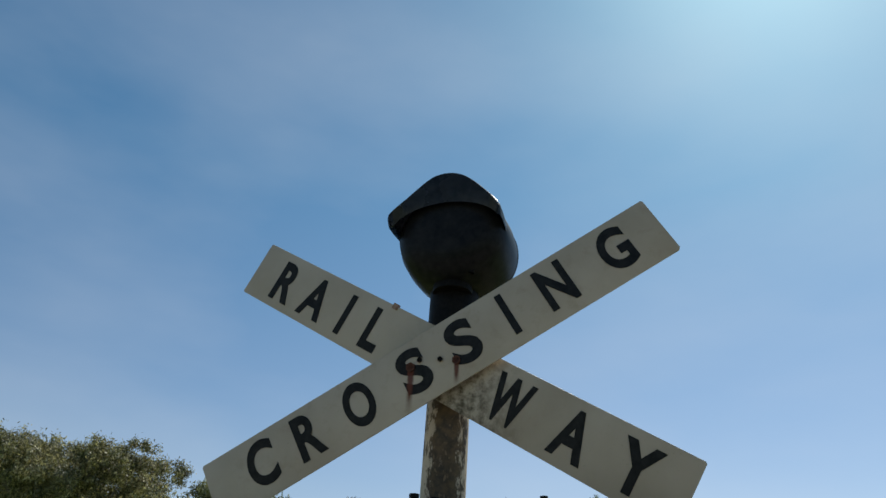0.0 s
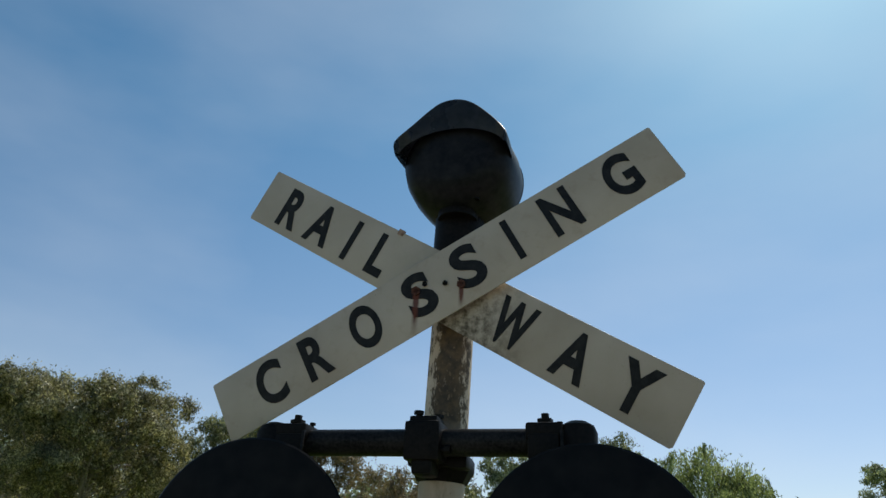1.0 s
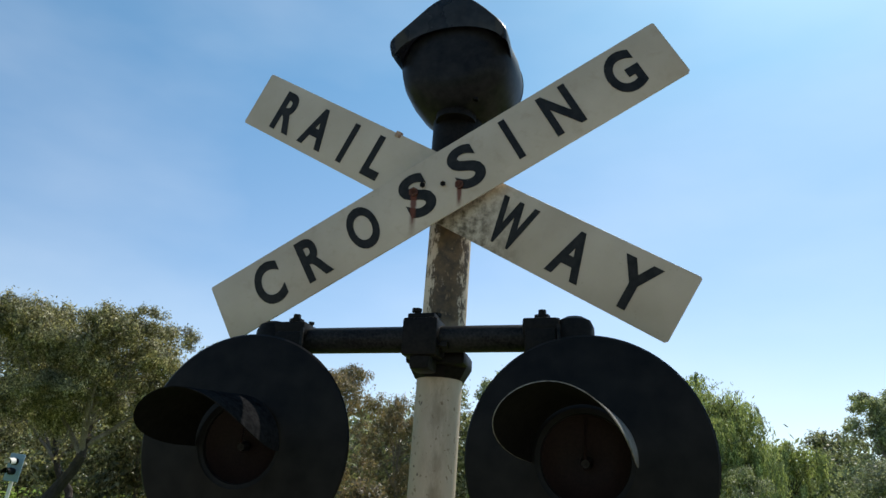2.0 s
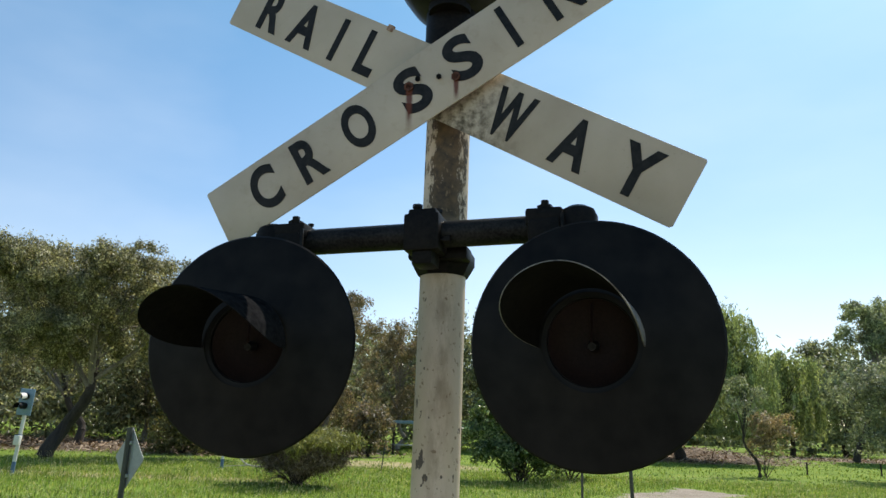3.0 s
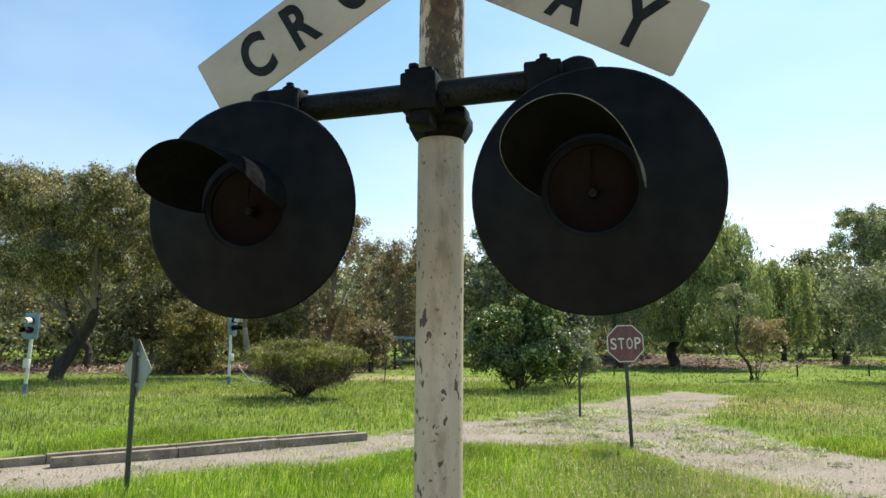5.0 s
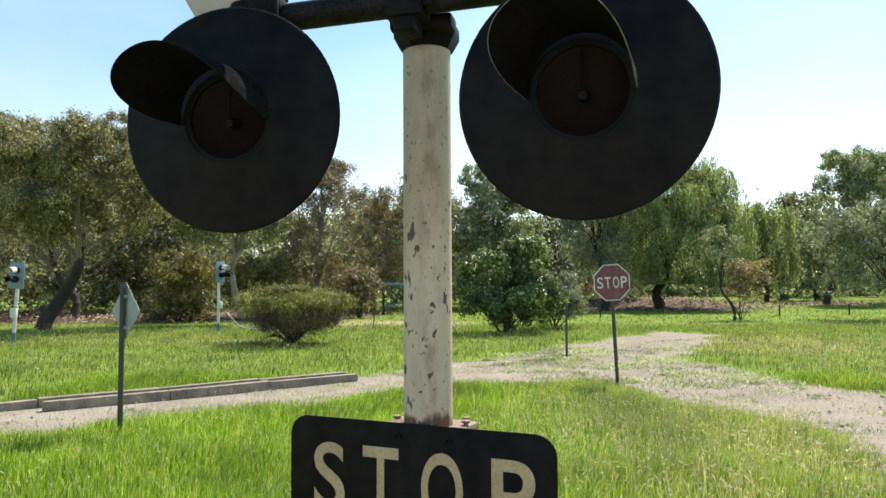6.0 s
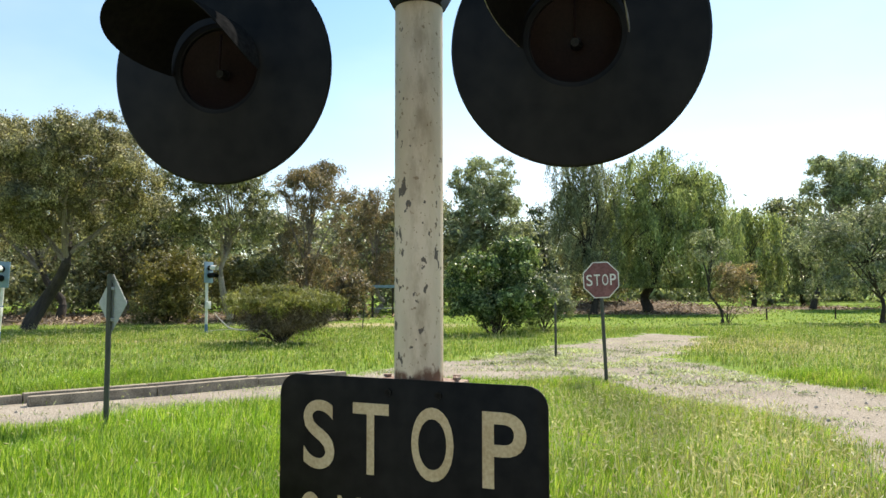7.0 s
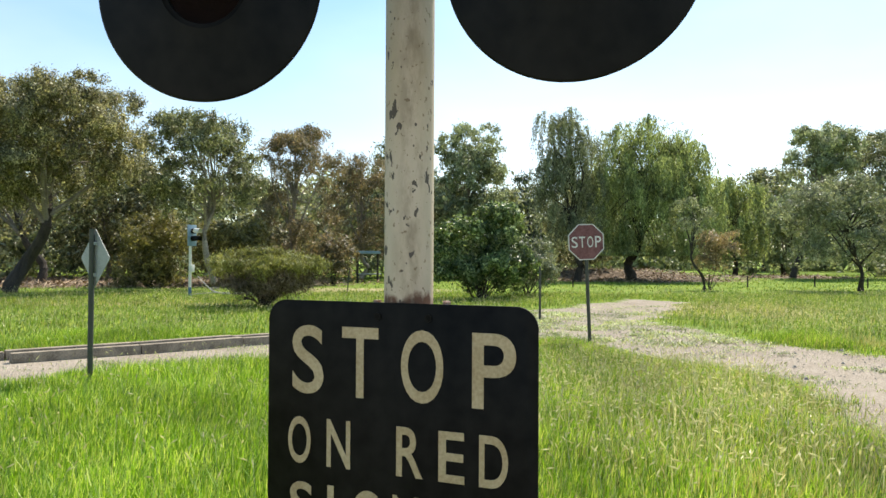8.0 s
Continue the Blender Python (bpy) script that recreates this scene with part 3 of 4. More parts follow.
blades("meadow_grass", "tall bright green grass around the signal mast", 240000, -5.5, 5.5, 0.9, 10.5, 0.10, 0.22, 0.006, 1)
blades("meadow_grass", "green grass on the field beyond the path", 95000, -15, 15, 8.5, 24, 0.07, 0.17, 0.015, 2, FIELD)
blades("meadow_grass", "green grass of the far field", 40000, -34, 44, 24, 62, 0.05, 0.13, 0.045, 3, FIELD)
blades("dry_grass", "yellowing grass along the gravel path", 90000, -1.0, 6.0, 2.6, 10.0, 0.09, 0.21, 0.005, 14, STRAW,
       lambda x, y: np.clip(0.34 + 0.75 * np.exp(-((inside(PATH_EDGE, x, y) + 0.5) / 0.8) ** 2) * (np.sin(x * 2.1 + y * 1.3) * 0.5 + 0.6), 0, 1) * np.clip((x + 0.5) / 2, 0, 1))
blades("dry_grass", "pale dry grass on the field", 40000, -12, 14, 9.5, 24, 0.07, 0.17, 0.013, 15, STRAW,
       lambda x, y: np.clip(0.08 + 0.6 * dry_at(x, y) + 0.25 * np.clip(1.4 - np.hypot((x - 8) / 4, (y - 12) / 4), 0, 1), 0, 1))
heads("grass_heads", "pale nodding seed heads above the tall grass", 34000, -5, 5.5, 3.0, 10.5, 0.16, 0.27, 5,
      lambda x, y: 0.06 + 0.85 * np.clip(1.4 - np.hypot((x - 1.8) / 1.5, (y - 5.2) / 2.4), 0, 1))
heads("grass_heads", "pale seed heads across the field", 42000, -14, 15, 10, 24, 0.12, 0.24, 6,
      lambda x, y: 0.25 + 0.5 * np.clip(1.3 - np.hypot((x - 8) / 4, (y - 13) / 4), 0, 1))


def scatter_weeds():
    """Low green tufts on the gravel."""
    g = rnd(8)
    out = []
    for k in range(590):
        cx, cy = (g.uniform(-6, 5.3), g.uniform(5, 19)) if k < 420 else (g.uniform(0.3, 4.6), g.uniform(9.5, 15.5))
        if gravel_at(np.array([cx]), np.array([cy]))[0] < 0.5:
            continue
        n, r = int(g.integers(25, 150)), g.uniform(0.05, 0.30)
        c = np.stack([cx + g.normal(0, r, n), cy + g.normal(0, r * 0.7, n), np.full(n, 0.0)], -1)
        a = g.uniform(0, 6.3, n)
        d = np.stack([np.cos(a), np.sin(a), g.uniform(0.2, 0.9, n)], -1) * (g.uniform(0.015, 0.045, n) if k < 420 else g.uniform(0.02, 0.075, n))[:, None]
        s = np.stack([-np.sin(a), np.cos(a), np.zeros(n)], -1) * (0.006 if k < 420 else 0.009)
        out.append(np.stack([c - s, c + s, c + d + s * 0.3, c + d - s * 0.3], 1))
    tagged(soup("path_weeds", np.concatenate(out), LEAF_WILLOW), "short green weeds growing on the gravel path", "weeds", kind="stuff")


def scatter_stones():
    g = rnd(9)
    n = 9000
    x, y = g.uniform(-6.5, 5.6, n), g.uniform(3.5, 17, n)
    k = gravel_at(x, y) > 0.45
    c = np.stack([x[k], y[k], np.zeros(k.sum())], -1)
    r = g.uniform(0.004, 0.012, len(c))[:, None] * (1 + (g.random(len(c)) > 0.97)[:, None] * 1.5)
    top = c + np.array([0, 0, 0.8]) * r
    q, a0 = [], g.uniform(0, 6.3, len(c))
    for i in range(4):
        a, b = a0 + i * np.pi / 2, a0 + (i + 1) * np.pi / 2
        ra, rb = np.stack([np.cos(a), np.sin(a), a * 0], -1) * r, np.stack([np.cos(b), np.sin(b), b * 0], -1) * r
        q.append(np.stack([c + ra, c + rb, top + rb * 0.5, top + ra * 0.5], 1))
    a, b, d, e = [np.stack([np.cos(a0 + i * np.pi / 2), np.sin(a0 + i * np.pi / 2), a0 * 0], -1) * r * 0.5 for i in range(4)]
    q.append(np.stack([top + a, top + b, top + d, top + e], 1))
    tagged(soup("path_stones", np.concatenate(q), PEBBLE), "small loose stones on the gravel path", "stones", kind="stuff")


def scatter_litter():
    """Fallen leaves and strips of bark under the trees."""
    g = rnd(12)
    n = 60000
    x, y = g.uniform(-34, 30, n), g.uniform(24, 54, n)
    k = litter_at(x, y) > g.uniform(0.15, 0.9, n)
    x, y = x[k], y[k]
    c = np.stack([x, y, rise(x, y) + 0.02], -1)
    a = g.uniform(0, 6.3, len(x))
    long = np.stack([np.cos(a), np.sin(a), g.normal(0, 0.25, len(x))], -1) * g.uniform(0.05, 0.28, len(x))[:, None]
    wide = np.stack([-np.sin(a), np.cos(a), g.normal(0, 0.3, len(x))], -1) * g.uniform(0.015, 0.05, len(x))[:, None]
    c[:, 2] += np.abs(long[:, 2]) + np.abs(wide[:, 2])
    tagged(soup("leaf_litter", np.stack([c - long, c + wide, c + long, c - wide], 1), LITTER), "brown fallen leaves and bark strips under the trees", "leaf litter", kind="stuff")


scatter_weeds()
scatter_stones()
scatter_litter()


# ---- signal mast ----
MX, MY = -0.066, 1.50


def bolt(a, b, r, parent, material, name="bolt"):
    bm = rod(a, b, r * 0.55, segs=12)
    a, b = Vector(a), Vector(b)
    rod(a, a + (b - a) * 0.45, r, segs=6, bm=bm)
    return part(name, bm, material, parent)


def signal_mast():
    root = thing("signal_mast", pose(MX, MY, 0), "cream painted steel signal mast with chipped paint and black crossarm", "signal mast")
    part("pole", rod((0, 0, 1.048), (0, 0, 2.50), 0.055, segs=64), POLE, root)
    part("lower_pole", rod((0, 0.01, -0.05), (0, 0.01, 1.035), 0.055, segs=40), POLE, root)
    part("flange", box(0.185, 0.12, 0.016, pose(0.005, 0.014, 1.041, 0, 1.5, -22), 0.003), RUST, root, "rust flaked steel flange")
    part("collar", lathe([(0.0, 2.47), (0.066, 2.47), (0.068, 2.49), (0.068, 2.60), (0.06, 2.63), (0.0, 2.63)], 40), IRON, root, "black iron collar")
    arm = pose(0, -0.12, 1.973, 0, -1.6, -11)
    part("crossarm", rod(arm @ Vector((-0.335, 0, 0)), arm @ Vector((0.30, 0, 0)), 0.0305, segs=32), CHIPPED, root, "black crossarm pipe with worn paint")
    clamp = box(0.084, 0.085, 0.088, arm @ pose(-0.034, -0.005, -0.001), 0.010)
    box(0.066, 0.066, 0.02, arm @ pose(-0.036, 0, 0.046), 0.006, clamp)
    box(0.05, 0.072, 0.05, arm @ pose(-0.034, -0.002, -0.05), 0.012, clamp)
    grip = part("mast_clamp", clamp, IRON, root, "black cast iron clamp")
    part("clamp_ring", lathe([(0.056, 1.898), (0.060, 1.898), (0.077, 1.928), (0.077, 1.952), (0.07, 1.962), (0.056, 1.962)], 8, Matrix.Rotation(radians(12), 4, "Z")), IRON, grip)
    part("clamp_jaw", box(0.142, 0.055, 0.03, pose(-0.004, -0.066, 1.938, 0, 0, -11), 0.008), IRON, grip)
    for x, y in ((-0.05, -0.02), (-0.015, 0.025)):
        bolt(arm @ Vector((x, y, 0.068)), arm @ Vector((x, y, 0.05)), 0.012, grip, IRON)
    bolt(arm @ Vector((0.03, -0.03, -0.02)), arm @ Vector((0.0, -0.03, -0.02)), 0.01, grip, IRON)
    for dx in (-0.045, 0.045):
        part("sign_bracket", box(0.03, 0.06, 0.05, pose(dx, -0.067, 2.353, 0, 0, -14), 0.003), IRON, root)
    for dx, dy in ((-0.075, 0.05), (0.085, -0.01), (0.085, 0.03)):
        bolt((dx, dy, 1.058), (dx, dy, 1.045), 0.010, root, RUST)


signal_mast()


def crossbuck():
    """Two boards crossed on the mast, the front one a hand's width off, each bolted a little askew."""
    root = thing("crossbuck_sign", pose(-0.0955, 1.3754, 2.3579, 4.2, 0, -11.9), "white crossed boards reading RAILWAY CROSSING in black letters", "railway sign")
    inv = root.matrix_world.inverted()
    for place, angle, text, half, wide, paint in (
            (pose(-0.0955, 1.3754, 2.3579, 4.2, 0, -11.9), 30.2, (("C", -0.498), ("R", -0.364), ("O", -0.217), ("S", -0.058), ("S", 0.083), ("I", 0.212), ("N", 0.349), ("G", 0.520)), 0.6476, 0.1637, BOARD),
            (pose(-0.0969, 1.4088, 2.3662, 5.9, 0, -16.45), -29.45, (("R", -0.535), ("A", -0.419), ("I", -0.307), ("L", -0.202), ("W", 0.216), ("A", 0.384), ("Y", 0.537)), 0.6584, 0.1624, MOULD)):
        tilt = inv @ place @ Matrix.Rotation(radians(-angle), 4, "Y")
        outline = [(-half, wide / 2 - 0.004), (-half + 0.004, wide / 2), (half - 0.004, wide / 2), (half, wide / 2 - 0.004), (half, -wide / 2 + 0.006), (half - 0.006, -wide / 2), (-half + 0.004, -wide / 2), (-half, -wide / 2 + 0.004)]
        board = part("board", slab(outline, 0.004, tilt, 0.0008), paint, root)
        for char, u in text:
            w = {"I": 0.017, "W": 0.096, "A": 0.082, "N": 0.076, "O": 0.078, "G": 0.078, "Y": 0.088, "L": 0.052, "S": 0.074, "C": 0.074}.get(char, 0.068)
            v = 0.006 if angle > 0 else -0.001
            letter(char, w * 1.05, 0.117, tilt @ pose(u, -0.0002, v), LETTER, board, 0.034)
        if angle > 0:
            for u, v, r in ((0.012, -0.004, 0.006), (-0.034, 0.022, 0.006), (0.046, -0.028, 0.010), (-0.062, 0.018, 0.011)):
                bolt(tilt @ Vector((u, -0.006, v)), tilt @ Vector((u, 0.002, v)), r * 1.15, board, BOLT_RUST if r > 0.008 else IRON)
                part("bolt_shank", rod(tilt @ Vector((u, 0.005, v)), tilt @ Vector((u, 0.05, v)), 0.004, segs=8), IRON, board)
        else:
            part("clip", box(0.018, 0.010, 0.016, tilt @ pose(-0.182, 0.002, wide / 2 - 0.002), 0.002), RUST, board, "small rusted edge clip")


crossbuck()


def stop_board():
    """Black notice with cream letters; its lower part stays out of the view."""
    m = pose(-0.066, 1.4325, 1.058, 0, 0, -22)
    root = thing("notice_board", m, "black metal notice reading STOP ON RED SIGNAL in cream letters", "sign")
    part("panel", slab([(x - 0.033, z - 0.29) for x, z in rounded(0.642, 0.58, 0.045, 8)], 0.004, bevel=0.001), PANEL, root)
    lines = ((("S", -0.247, 0.083), ("T", -0.113, 0.090), ("O", 0.036, 0.098), ("P", 0.196, 0.094), -0.1335, 0.155),
             (("O", -0.268, 0.060), ("N", -0.166, 0.060), ("R", 0.008, 0.062), ("E", 0.104, 0.058), ("D", 0.196, 0.062), -0.317, 0.106),
             (("S", -0.262, 0.060), ("I", -0.185, 0.016), ("G", -0.098, 0.064), ("N", 0.000, 0.062), ("A", 0.100, 0.070), ("L", 0.196, 0.052), -0.464, 0.106))
    for *chars, v, height in lines:
        for char, u, w in chars:
            letter(char, w, height, pose(u, 0, v), CREAM, root, 0.012)
    for v in (-0.03, -0.5):
        for u in (-0.07, 0.05):
            bolt((u, -0.003, v), (u, 0.002, v), 0.009, root, BLACK)


stop_board()


def flashing_light(m, aim, droop, skin):
    """A lamp on a round black target; local -y is its face, the origin the lens centre."""
    root = thing("flashing_light", m, "black round flashing signal light with hooded visor on the crossarm", "signal light", "crossing lights")
    face = Matrix.Rotation(radians(90), 4, "X")        # local z of the lathe towards -y
    part("target_disc", lathe([(0.095, 0.0), (0.12, -0.004), (0.212, -0.012), (0.237, -0.016), (0.241, -0.02), (0.239, -0.024), (0.212, -0.018), (0.12, -0.010), (0.095, -0.006)], 72, face), BLACK, root)
    part("housing", lathe([(0.115, -0.01), (0.12, -0.05), (0.11, -0.10), (0.075, -0.15), (0.0, -0.165)], 40, face), BLACK, root)
    rim = part("lens_ring", lathe([(0.084, -0.014), (0.084, -0.006), (0.086, -0.004), (0.097, -0.003), (0.1, -0.002), (0.1, -0.006)], 56, face), BLACK, root)
    part("lens", lathe([(0.09, -0.012), (0.075, -0.03), (0.05, -0.042), (0.0, -0.05)], 48, face), LENS, rim, "dark red recessed lens")
    part("bulb", rod((0, 0.036, -0.005), (0, 0.012, -0.008), 0.012, 0.008, 16), CHIPPED, rim, "small pale lamp tip")
    part("bulb_stay", rod((0.0, 0.018, 0.075), (0.0, 0.01, 0.0), 0.003, segs=8), LENS, rim)
    bm = bmesh.new()
    rows, span = [], 96
    for i in range(49):
        a = radians(-span + 2 * span * i / 48)
        k = abs(-span + 2 * span * i / 48) / span
        reach = 0.214 * (1 - k ** (5 if a < 0 else 2.3)) ** 0.8 + 0.008
        row = []
        for j in range(7):
            s = j / 6
            r = 0.102 + 0.018 * s * reach / 0.235
            row.append(bm.verts.new((r * math.sin(a), -0.01 - reach * s, r * math.cos(a))))
        rows.append(row)
    for a, b in zip(rows, rows[1:]):
        for j in range(6):
            bm.faces.new((a[j], a[j + 1], b[j + 1], b[j]))
    bmesh.ops.recalc_face_normals(bm, faces=bm.faces)
    bmesh.ops.solidify(bm, geom=list(bm.faces), thickness=0.0018)
    bmesh.ops.recalc_face_normals(bm, faces=bm.faces)
    bm.normal_update()
    for f in bm.faces:
        c = f.calc_center_median()
        f.material_index = 1 if f.normal.x * c.x + f.normal.z * c.z < 0 else 0
    bmesh.ops.rotate(bm, cent=(0, 0, 0), matrix=Matrix.Rotation(radians(aim), 3, "Z") @ Matrix.Rotation(radians(droop), 3, "X"), verts=bm.verts)
    part("visor", bm, skin, root, "grey black sheet metal hood").data.materials.append(LINING)
    return root


def lamp(x, y, z, yaw, aim, droop, ax, ay, az, knob, skin):
    root = flashing_light(pose(x, y, z, 1.3, 0, yaw), aim, droop, skin)
    inv = root.matrix_world.inverted()
    arm = pose(ax, ay, az, 0, -1.6, -11)
    hang = box(0.08, 0.075, 0.038, inv @ arm @ pose(0, 0, 0.020), 0.007)
    box(0.07, 0.085, 0.06, inv @ arm @ pose(0, 0, -0.015), 0.01, hang)
    c = part("hanger", hang, IRON, root, "black cast hanger clamp")
    nut = inv @ arm
    bolt(nut @ Vector((0.0, 0, 0.052)), nut @ Vector((0.0, 0, 0.036)), 0.018, c, IRON)
    bolt(nut @ Vector((0.0, 0, 0.064)), nut @ Vector((0.0, 0, 0.04)), 0.009, c, IRON)
    bolt(nut @ Vector((0.03, 0.02, 0.05)), nut @ Vector((0.03, 0.02, 0.036)), 0.007, c, IRON)
    part("swivel", lathe([(0.0, 0.035), (0.02, 0.033), (0.036, 0.024), (0.043, 0.008), (0.043, -0.05), (0.0, -0.05)], 28, nut @ pose(knob, 0.0, 0.012)), IRON, c)
    neck = nut @ Vector((knob, 0.0, -0.03))
    part("neck", rod(neck, (neck.x * 0.5, 0.08, 0.10), 0.03, 0.035, 20), IRON, root)
    part("strap", box(0.007, 0.006, 0.10, nut @ pose(0.040, -0.046, -0.03), 0.001), CHIPPED, c, "worn metal strap")


lamp(-0.476, 1.334, 1.712, -7, -5, 8, MX - 0.352, MY - 0.058, 1.963, -0.055, VISOR)
lamp(0.2395, 1.186, 1.7185, -14.9, -7, 2, MX + 0.232, MY - 0.166, 1.979, 0.070, WORN_LIT)


def warning_bell():
    m = pose(-0.070, 1.455, 2.752, 0, 0, -14) @ Matrix.Scale(0.86, 4)
    root = thing("warning_bell", m, "black cast warning bell with peaked hood on the mast top", "bell")
    face = Matrix.Rotation(radians(90), 4, "X")
    body = lathe([(0.0, 0.115), (0.08, 0.112), (0.13, 0.10), (0.160, 0.07), (0.172, 0.02), (0.176, -0.05), (0.172, -0.12), (0.0, -0.12)], 56, Matrix.Diagonal((1.06, 1, 1.0, 1)) @ face @ pose(0, -0.018, 0))
    part("housing", body, BOWL, root)
    part("gong", lathe([(0.0, -0.20), (0.10, -0.195), (0.15, -0.17), (0.17, -0.13), (0.172, -0.12), (0.165, -0.122), (0.14, -0.16), (0.0, -0.185)], 56, face @ pose(0.012, -0.015, 0)), BOWL, root)
    crest = [(-0.185, -0.012), (-0.192, 0.02), (-0.182, 0.045), (-0.13, 0.092), (-0.07, 0.146), (-0.03, 0.168), (0.02, 0.170), (0.07, 0.148), (0.13, 0.092), (0.176, 0.035), (0.182, -0.012)]
    outer = []
    for i in range(len(crest) - 1):
        p0, p1, p2, p3 = (Vector(crest[min(max(i + k, 0), len(crest) - 1)]) for k in (-1, 0, 1, 2))
        for u in (0.0, 0.25, 0.5, 0.75):
            outer.append(0.5 * (2 * p1 + (p2 - p0) * u + (2 * p0 - 5 * p1 + 4 * p2 - p3) * u * u + (3 * p1 - p0 - 3 * p2 + p3) * u ** 3))
    outer.append(Vector(crest[-1]))
    rings = []
    bm = bmesh.new()
    for y, k in ((-0.142, 0.96), (-0.138, 0.99), (-0.125, 1.005), (-0.09, 1.0), (0.04, 0.95), (0.12, 0.91)):
        rings.append([bm.verts.new((x * k, y, z * k)) for x, z in outer])
    for a, b in zip(rings, rings[1:]):
        for i in range(len(outer) - 1):
            bm.faces.new((a[i], a[i + 1], b[i + 1], b[i]))
    lip = [bm.verts.new((x * 0.93, -0.128, 0.075 * max(0.0, 1 - (x / 0.185) ** 2) ** 0.6 - 0.012)) for x, z in outer]
    for i in range(len(outer) - 1):
        bm.faces.new((rings[0][i], rings[0][i + 1], lip[i + 1], lip[i]))
    bmesh.ops.solidify(bm, geom=list(bm.faces), thickness=0.007)
    part("hood", bm, BELL, root, smooth=60)
    part("neck", lathe([(0.0, -0.20), (0.062, -0.20), (0.064, -0.17), (0.05, -0.14), (0.05, -0.05), (0.0, -0.05)], 32), IRON, root)
    for a in (0.045, 0.075):
        bolt((a, -0.06, -0.165), (a, -0.06, -0.135), 0.012, root, IRON)


warning_bell()


# ---- the small road signs ----
def octagon_sign():
    root = thing("stop_sign", pose(1.955, 9.45, 0, 0, -2.6, 4), "faded red octagonal STOP sign on a dark green post", "stop sign")
    def ring(r):
        return [(r * math.cos(radians(22.5 + 45 * i)), r * math.sin(radians(22.5 + 45 * i))) for i in range(8)]
    up = pose(0, -0.03, 1.40)
    edge = part("plate", slab(ring(0.262), 0.003, up), PALE, root, "faded white sign edge")
    part("field", slab(ring(0.247), 0.002, up @ pose(0, -0.002, 0)), RED, edge, "faded red field")
    for char, x in zip("STOP", (-0.158, -0.055, 0.055, 0.162)):
        letter(char, 0.082, 0.15, up @ pose(x, -0.0022, 0.0), PALE, edge, 0.006)
    part("post", rod((0, 0, -0.1), (0, 0, 1.22), 0.024, segs=20), POST, root)
    part("post_top", rod((0, 0, 1.0), (0, 0, 1.62), 0.02, segs=16), GALV, root)


def diamond_sign():
    root = thing("diamond_sign", pose(-3.155, 6.215, 0, 0, 0.4, -37), "grey back of a diamond road sign on a dark post", "road sign")
    d = 0.262
    part("plate", slab([(0, d), (d * 0.96, 0.012), (d * 0.96, -0.012), (0, -d), (-d * 0.96, -0.012), (-d * 0.96, 0.012)], 0.003, pose(0, 0.03, 1.15)), GALV, root, "dull galvanised sign back")
    part("post", rod((0, 0, -0.1), (0, 0, 1.41), 0.024, segs=20), POST, root)
    for z in (1.0, 1.28):
        part("bracket", box(0.07, 0.03, 0.03, pose(0, 0.018, z), 0.003), GALV, root)


octagon_sign()
diamond_sign()


def mini_signal(x, y, height, yaw, lean, label):
    """A small traffic signal on a blue and white banded post."""
    root = thing("traffic_signal", pose(x, y, 0, 0, lean, yaw), label, "traffic signal", "small traffic signals")
    part("post", rod((0, 0, -0.1), (0, 0, height), 0.042, segs=20), PALE, root)
    for z0, z1 in ((0.05, 0.30), (0.78, 0.92)):
        part("band", rod((0, 0, z0), (0, 0, z1), 0.045, segs=20), BLUE, root, "blue painted band")
    head = part("backboard", box(0.36, 0.03, 0.62, pose(0, -0.06, height - 0.08), 0.01), SLATE, root, "grey blue backing board")
    for z in (height + 0.05, height - 0.17):
        part("lamp_case", rod((0, -0.07, z), (0, -0.17, z), 0.075, segs=24), BLACK, head)
        v = rod((0, -0.17, z), (0, -0.36, z - 0.02), 0.085, 0.09, 24)
        bmesh.ops.delete(v, geom=[f for f in v.faces if len(f.verts) > 4 or f.calc_center_median().z < z - 0.045], context="FACES")
        bmesh.ops.solidify(v, geom=list(v.faces), thickness=0.004)
        part("visor", v, PALE if z > height else BLACK, head)
    part("control_box", box(0.14, 0.1, 0.22, pose(0, -0.06, height * 0.45), 0.01), PALE, root)


mini_signal(-11.0, 16.5, 1.75, 0, 3, "small traffic signal on a leaning blue and white post")
mini_signal(-7.5, 20.6, 1.9, 68, 0, "small traffic signal on a pale blue and white post")


# ---- kerbs, posts, table ----
def kerbs():
    root = thing("kerb", pose(0, 0, 0), "weathered concrete kerb stones edging the gravel path", "kerb", kind="structure")
    ends = [(-1.66, 10.18), (-2.72, 9.40), (-3.70, 8.50), (-4.72, 7.58), (-5.7, 6.68), (-6.7, 5.78), (-7.7, 4.90)]
    back = [(x - 0.21, y + 0.24) for x, y in ends]
    rows = list(zip(ends[1:4], ends)) + list(zip(back[1:], back))
    for i, ((ax, ay), (bx, by)) in enumerate(rows):
        a, b = Vector((ax, ay, 0)), Vector((bx, by, 0))
        yaw = math.degrees(math.atan2(by - ay, bx - ax))
        bm = box((b - a).length - 0.01, 0.11, 0.22, pose((ax + bx) / 2, (ay + by) / 2, -0.015 + 0.006 * (i % 3), 0.8 * (i % 2), 0.4 * (i % 3) - 0.4, yaw), 0.014)
        part("kerb_stone", bm, CONCRETE, root)


kerbs()


